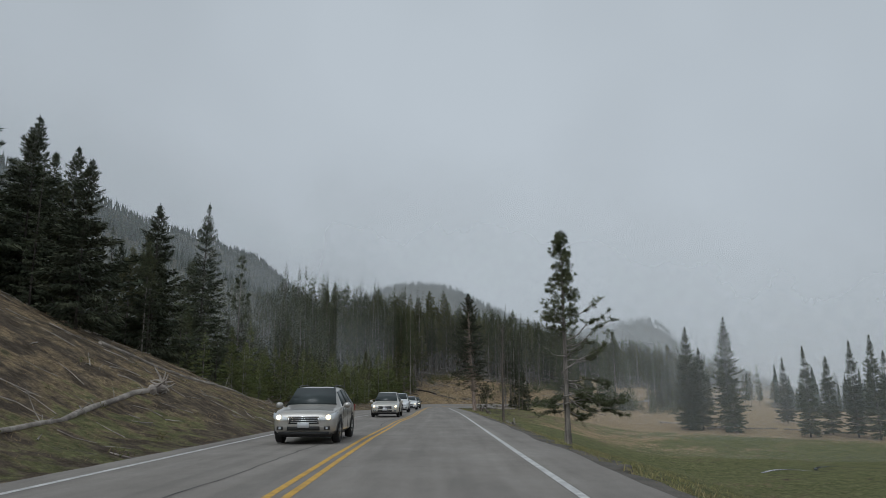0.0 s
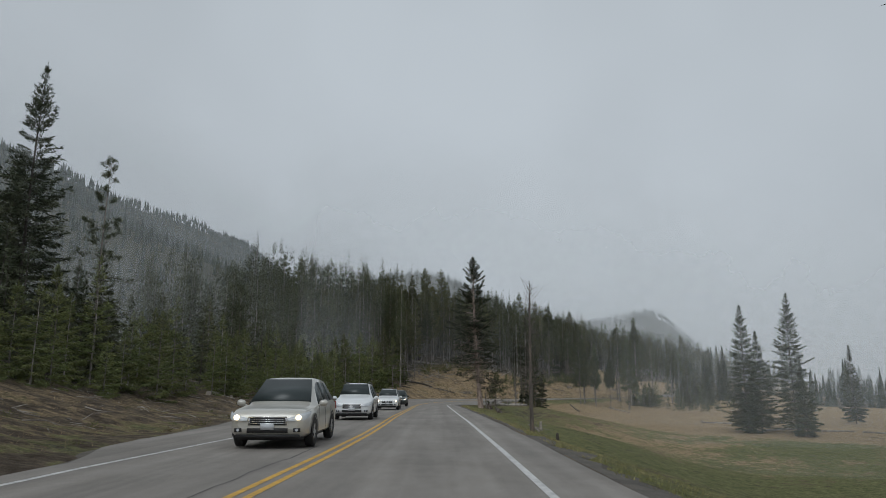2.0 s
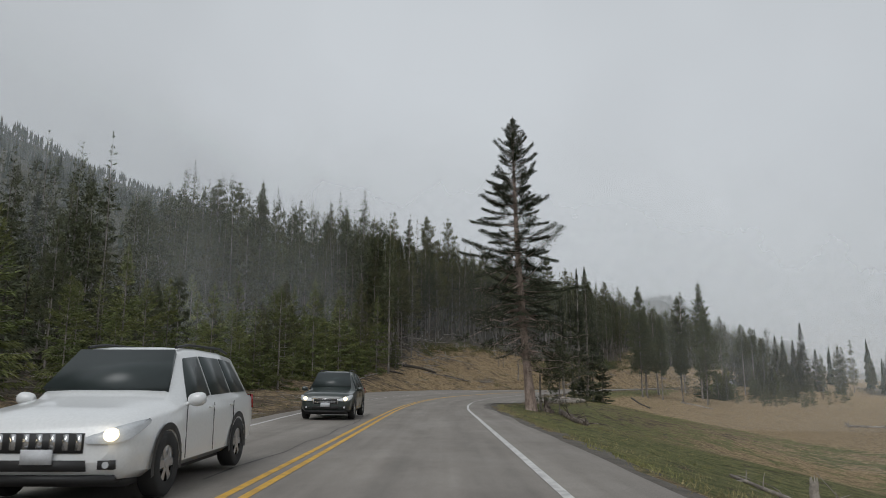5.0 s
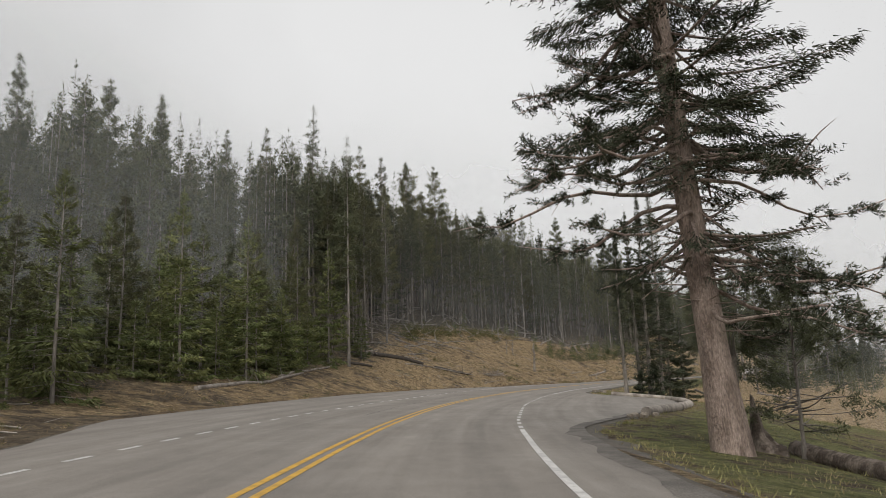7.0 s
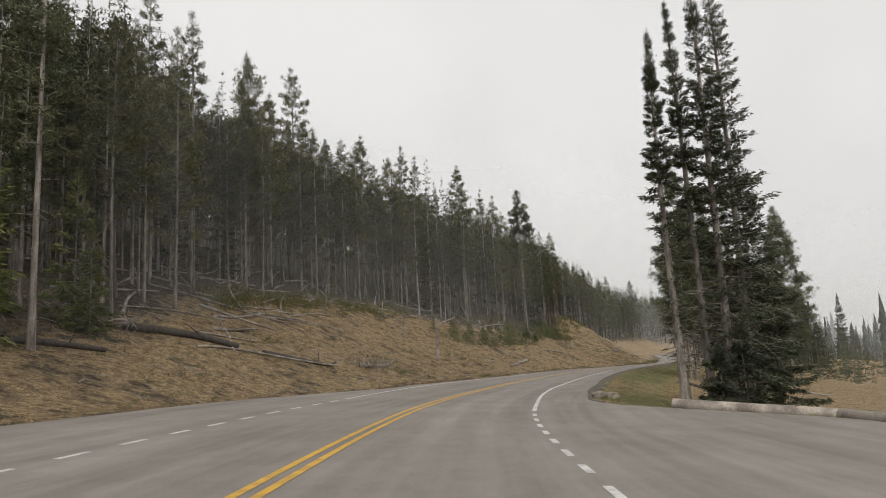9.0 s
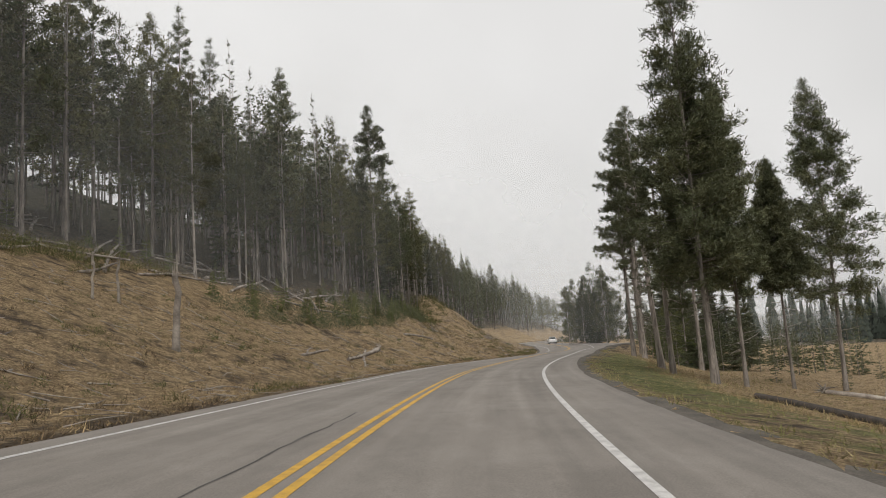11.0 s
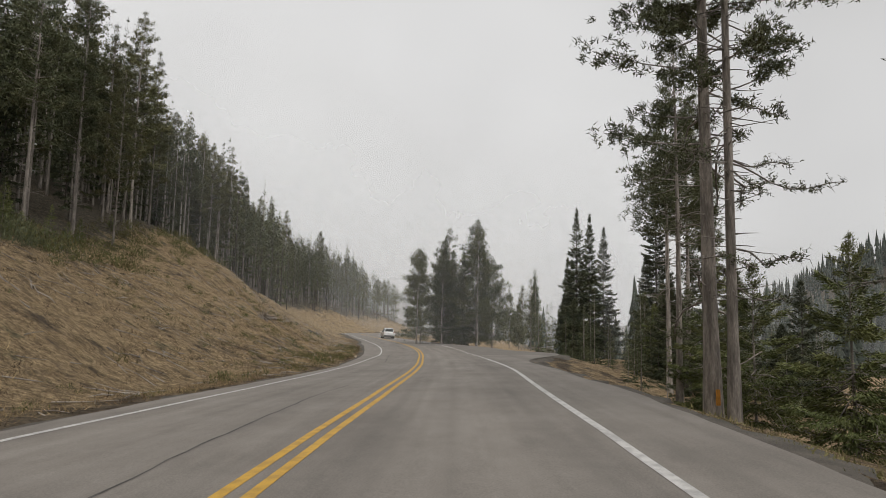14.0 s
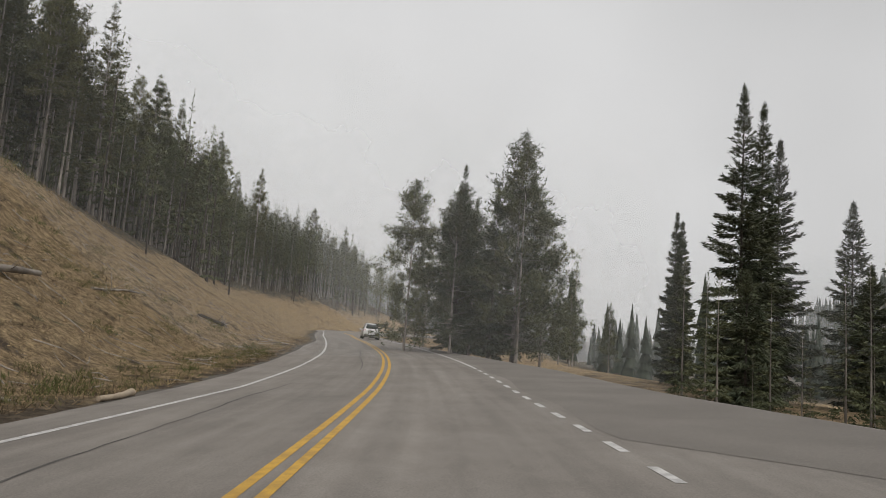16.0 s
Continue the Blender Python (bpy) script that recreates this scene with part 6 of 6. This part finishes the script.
WHITE = paint("white_car_paint", (0.72, 0.73, 0.73))
SILVER = paint("champagne_car_paint", (0.42, 0.4, 0.37), .35)
BLACK = paint("dark_car_paint", (0.035, 0.045, 0.042))
PEARL = paint("pale_gold_car_paint", (0.52, 0.5, 0.45), .2)
GLASS = material("tinted_glass", (0.035, 0.045, 0.045), 0.32, vary=0.1, grain=(1, 8), spec=0.45)
PLASTIC = material("black_plastic", (0.025, 0.025, 0.026), 0.55, vary=0.15, grain=(3, 60))
RUBBER = material("tyre_rubber", (0.022, 0.022, 0.022), 0.85, vary=0.2, grain=(4, 50))
ALLOY = material("alloy_rim", (0.45, 0.45, 0.46), 0.35, 0.8, vary=0.1, grain=(4, 40))
CHROME = material("chrome_trim", (0.6, 0.6, 0.6), 0.2, 0.9, vary=0.05, grain=(4, 40))
PLATE = material("licence_plate", (0.55, 0.56, 0.58), 0.5, vary=0.1, grain=(8, 60))
RED_LENS = material("red_tail_lens", (0.32, 0.015, 0.015), 0.2, vary=0.1, grain=(8, 60))


def lamp_material(name, colour, strength):
    m = material(name, (0.8, 0.8, 0.78), 0.15, vary=0.05, grain=(8, 60))
    p = m.node_tree.nodes["Principled BSDF"]
    p.inputs["Emission Color"].default_value, p.inputs["Emission Strength"].default_value = (*colour, 1), strength
    return m


LIT = lamp_material("lit_headlamp", (1.0, 0.78, 0.45), 3.5)
UNLIT = material("clear_headlamp", (0.5, 0.52, 0.54), 0.12, vary=0.1, grain=(8, 60))


def car(label, colour, at, tall=1.72, long=4.75, wide=1.88, hood=1.02, lit=True, grille="bars", rails=True, slope=0.55, name="suv", rear=4.35):
    """A car with its front towards -y and its wheels on the ground."""
    ob = thing(name, label, "car", at=at)
    W = wide / 2
    k = long / 4.75
    # y, half width, bottom, belt, top, top's half width
    rows = [(0.00, .74, .48, .70, .74, .70), (.05, .86, .36, .80, .86, .80), (.16, .93, .30, .86, .93, .86), (.55, .985, .27, .92, hood - .03, .86), (1.22, 1.0, .26, .98, hood + .05, .84),
            (1.30, 1.0, .26, 1.0, hood + .09, .82), (1.30 + slope, 1.0, .26, 1.02, tall - .07, .66), (1.55 + slope, 1.0, .26, 1.02, tall - .01, .66), (2.6, 1.0, .26, 1.03, tall, .67), (3.6, 1.0, .26, 1.05, tall - .02, .66),
            (rear, .99, .27, 1.06, tall - .08, .64), (4.60, .97, .32, 1.04, 1.12, .80), (4.68, .95, .36, 1.0, 1.05, .84), (4.73, .9, .42, .9, .95, .84), (4.75, .82, .5, .8, .84, .78)]
    rings = []
    for y, w, zb, belt, top, tw in rows:
        w, tw = w * W, tw * wide / 2
        mid = zb + (belt - zb) * .5
        half = [(w * .86, zb), (w * .97, zb + .08), (w, mid), (w * .985, belt - .04), (w * .955, belt), (tw, top - .05), (tw * .93, top - .012), (tw * .5, top + .008)]
        full = half + [(-a, b) for a, b in half[::-1]]
        rings.append([(a, y * k, b) for a, b in full])
    r = np.array(rings)
    n, m = r.shape[:2]
    i, j = np.meshgrid(np.arange(n - 1), np.arange(m), indexing="ij")
    q = np.stack([i * m + j, i * m + (j + 1) % m, (i + 1) * m + (j + 1) % m, (i + 1) * m + j], -1).reshape(-1, 4)
    sh = Shape()
    sh.add(r.reshape(-1, 3), q)
    for e in (0, n - 1):
        sh.add(np.vstack([r[e].mean(0), r[e]]), tris=[(0, 1 + a, 1 + (a + 1) % m) for a in range(m)])
    body = part_of("body", sh, colour, ob, soft=True)
    body.data.set_sharp_from_angle(angle=radians(40))

    def panel(nm, pts, mat, parent=ob, lab="", push=.006, thick=.012):
        pts = np.array(pts, float)
        nrm = np.cross(pts[1] - pts[0], pts[2] - pts[0])
        nrm /= np.linalg.norm(nrm)
        if nrm @ (pts.mean(0) - np.array([0, long / 2, .6])) < 0:
            nrm, pts = -nrm, pts[::-1]
        s = Shape()
        c = len(pts)
        s.add(np.vstack([pts + nrm * push, pts - nrm * thick]), tris=[(0, a, a + 1) for a in range(1, c - 1)], quads=[(a, c + a, c + (a + 1) % c, (a + 1) % c) for a in range(c)])
        return part_of(nm, s, mat, parent, lab)

    def lerp(a, b, t):
        return np.array(a) * (1 - t) + np.array(b) * t

    f0, f1 = r[5], r[6]
    lo, hi = lerp(f0[5], f1[5], .06), lerp(f0[5], f1[5], .97)
    panel("windshield", [(lo[0] * .97, lo[1], lo[2] + .085), (hi[0] * .97, hi[1], hi[2] + .075), (-hi[0] * .97, hi[1], hi[2] + .075), (-lo[0] * .97, lo[1], lo[2] + .085)][::-1], GLASS, lab="dark windshield", push=.025, thick=.06)
    g0, g1 = r[10], r[11]
    lo, hi = lerp(g0[5], g1[5], .92), lerp(g0[5], g1[5], .1)
    panel("rear_window", [(-lo[0] * .9, lo[1], lo[2] + .05), (-hi[0] * .92, hi[1], hi[2] + .06), (hi[0] * .92, hi[1], hi[2] + .06), (lo[0] * .9, lo[1], lo[2] + .05)][::-1], GLASS, lab="dark rear window", push=.025, thick=.06)
    for sign in (1, -1):
        def flank(y, t):
            ys = r[:, 4, 1]
            a = np.array([np.interp(y, ys, r[:, 4, c]) for c in range(3)])
            b = np.array([np.interp(y, ys, r[:, 5, c]) for c in range(3)])
            p = lerp(a, b, t)
            return np.array([p[0] * sign, p[1], p[2]])
        for y0, y1, x0, x1 in ((1.62, 2.5, 2.0, 2.5), (2.58, 3.42, 2.58, 3.42), (3.5, 4.25, 3.5, 4.1)):
            pts = [flank(y0 * k, .1), flank(y1 * k, .1), flank(x1 * k, .9), flank(x0 * k, .9)]
            panel("side_window", pts if sign > 0 else pts[::-1], GLASS, push=.014)
        for y in (.93, 3.72):
            wheel = thing("wheel", "", "", at=pose(sign * (W - .1), y * k, .37))
            wheel.parent = ob
            s = Shape()
            prof = [(-.1, .2), (-.115, .33), (-.09, .365), (.09, .365), (.115, .33), (.1, .2)]
            a = np.arange(24) * np.pi / 12
            ring = np.array([[(x * sign, rad * np.cos(t), rad * np.sin(t)) for t in a] for x, rad in prof])
            ii, jj = np.meshgrid(np.arange(5), np.arange(24), indexing="ij")
            s.add(ring.reshape(-1, 3), np.stack([ii * 24 + jj, ii * 24 + (jj + 1) % 24, (ii + 1) * 24 + (jj + 1) % 24, (ii + 1) * 24 + jj], -1).reshape(-1, 4))
            part_of("tyre", s, RUBBER, wheel, soft=True)
            s = Shape()
            s.tube([(sign * .085, 0, 0), (sign * .1, 0, 0)], [.06, .05], 12)
            for c in range(6):
                b = c * np.pi / 3
                u, v = np.array([0, np.cos(b), np.sin(b)]), np.array([0, -np.sin(b), np.cos(b)])
                x = np.array([sign * .095, 0, 0])
                s.add([x + u * .03 - v * .035, x + u * .22 - v * .05, x + u * .22 + v * .05, x + u * .03 + v * .035, x * .8 + u * .03, x * .8 + u * .22], quads=[(0, 1, 2, 3)])
            s.tube([(sign * .06, 0, 0), (sign * .1, 0, 0)], [.245, .235], 24, cap=False)
            part_of("rim", s, ALLOY, wheel)
            s = Shape()
            t = np.linspace(-.25, np.pi + .25, 18)
            ring = [(sign * (W + .004), y * k + rad * np.cos(b), .37 + rad * np.sin(b)) for rad in (.375, .455) for b in t]
            s.add(ring, [(b, b + 1, b + 19, b + 18) for b in range(17)])
            part_of("wheel_arch", s, PLASTIC, ob)
        # a swept lens that wraps round the corner, with a bulb behind it
        across = np.array([(.5, -.03, .67, .75), (.62, -.028, .665, .785), (.74, -.018, .665, .82), (.85, .012, .68, .85), (.93, .075, .71, .875), (.975, .17, .76, .89), (1.0, .34, .83, .9)])
        low = np.column_stack([sign * W * across[:, 0], across[:, 1] * k, across[:, 2]])
        high = np.column_stack([sign * W * (across[:, 0] - .012), (across[:, 1] + .06) * k, across[:, 3]])
        s = Shape()
        c = np.arange(6)
        s.add(np.vstack([low, (low + high) / 2 + (0, -.025, .01), high, high + (0, .05, -.02), low + (0, .06, .02)]), np.vstack([np.stack([c + 7 * i, c + 1 + 7 * i, c + 8 + 7 * i, c + 7 + 7 * i], -1) for i in range(4)]))
        lens = part_of("headlight", s, UNLIT, ob, "lit headlight with a clear lens" if lit else "clear headlight", soft=True)
        if lit:
            s = Shape()
            s.tube([(sign * W * .76, -.055, .755), (sign * W * .76, .02, .755)], [.062, .068], 14)
            part_of("bulb", s, LIT, lens, "glowing yellow-white bulb")
        tail = [(sign * W * .68, 4.735 * k, .86), (sign * W * .97, 4.6 * k, .84), (sign * W * .96, 4.58 * k, 1.06), (sign * W * .7, 4.68 * k, 1.05)]
        panel("taillight", tail if sign > 0 else tail[::-1], RED_LENS, lab="red taillight", push=.03)
        s = Shape()
        s.tube([(sign * (W + u), 1.52 * k, 1.06 + .1 * u) for u in (.0, .03, .09, .16, .2, .215)], [.04, .072, .086, .084, .06, .02], 12)
        s.tube([(sign * (W - .06), 1.52 * k, .99), (sign * (W + .04), 1.52 * k, 1.04)], [.025, .025], 6)
        part_of("mirror", s, colour, ob, soft=True)
        s = Shape()
        s.box((sign * W * .72 - .085, -.006, .41), (sign * W * .72 + .085, .12, .5))
        bezel = part_of("fog_lamp", s, PLASTIC, ob)
        s = Shape()
        s.tube([(sign * W * .72, -.016, .455), (sign * W * .72, .02, .455)], [.034, .04], 12)
        part_of("lens", s, UNLIT, bezel)
        for y in (2.35, 3.3):
            s = Shape()
            s.box((sign * W - .012, y * k, .93), (sign * W + .012, (y + .16) * k, .955))
            part_of("door_handle", s, colour, ob)
        for y in (1.5, 2.54, 3.46):
            s = Shape()
            s.box((sign * W * .998 - .003, y * k, .36), (sign * W * .998 + .003, y * k + .012, 1.0))
            part_of("door_seam", s, PLASTIC, ob)
        if rails:
            s = Shape()
            yy = np.linspace(1.75 + slope * .4, 4.2, 6) * k
            s.tube(np.column_stack([np.full(6, sign * W * .6), yy, np.full(6, tall + .04) - np.array([.05, .0, .0, .0, .0, .06])]), np.full(6, .02), 6)
            part_of("roof_rail", s, PLASTIC, ob)
    s = Shape()
    if grille == "bars":
        for z in (.6, .65, .7):
            s.box((-W * .42, -.022, z), (W * .42, .05, z + .018))
        s.box((-W * .47, -.026, .745), (W * .47, .05, .775))
        for e in (-1, 1):
            s.box((e * W * .455 - .02, -.024, .575), (e * W * .455 + .02, .05, .76))
    else:
        for x in np.linspace(-W * .42, W * .42, 7):
            s.box((x - .028, -.02, .6), (x + .028, .05, .76))
    back = Shape()
    back.box((-W * .47, -.012, .57), (W * .47, .05, .77))
    part_of("grille_opening", back, PLASTIC, ob)
    part_of("grille", s, CHROME, ob)
    s = Shape()
    s.box((-W * .5, -.014, .39), (W * .5, .12, .5))
    part_of("air_intake", s, PLASTIC, ob)
    s = Shape()
    s.box((-W * .78, .03, .27), (W * .78, .35, .345))
    part_of("front_skirt", s, PLASTIC, ob)
    s = Shape()
    s.box((-W * .86, 4.55 * k, .36), (W * .86, 4.79 * k, .52))
    part_of("rear_bumper", s, PLASTIC, ob)
    for y0, y1 in ((-.05, -.03), (4.765 * k, 4.785 * k)):
        z = .46 if y0 < 1 else .72
        s = Shape()
        s.box((-.16, y0, z), (.16, y1, z + .15))
        part_of("licence_plate", s, PLATE, ob)
    s = Shape()
    s.box((-W * .8, .3, .2), (W * .8, 4.5 * k, .32))
    part_of("underbody", s, PLASTIC, ob)
    return ob


def on_lane(s, d, back=False):
    x, y = beside(s, d)
    a = [float(np.interp(s, STATION, AHEAD[:, k])) for k in (0, 1)]
    z = float(road_height(s) - road_tilt(s) * d)
    turn = math.degrees(math.atan2(-a[0], a[1])) + (180 if back else 0)
    return pose(x, y, z + .004, 0, math.degrees(math.atan(float(road_tilt(s)))) * (-1 if back else 1), turn)


car("champagne wagon with lit headlights on the road", SILVER, on_lane(20.4, -1.85), 1.62, 4.8, 1.84, .96, name="station_wagon", slope=.7)
car("pale gold minivan with lit headlights on the road", PEARL, on_lane(50.3, -1.85), 1.74, 5.05, 1.98, .98, rails=False, slope=.95, name="minivan")
car("white off-road vehicle with a dark grille on the road", WHITE, on_lane(68.2, -1.9), 1.8, 4.82, 1.92, 1.1, lit=False, name="suv", slope=.5)
car("white sport utility vehicle with lit headlights on the road", WHITE, on_lane(93.5, -1.85), 1.74, 4.8, 1.93, 1.04, grille="slots", name="suv", slope=.6)
car("dark green sport utility vehicle with lit headlights on the road", BLACK, on_lane(111.5, -1.85), 1.72, 4.7, 1.86, 1.0, name="suv")
car("white sport utility vehicle seen from behind on the road", WHITE, on_lane(384.0, 1.6, True), 1.76, 5.0, 1.93, 1.02, lit=False, name="suv", rear=4.4)
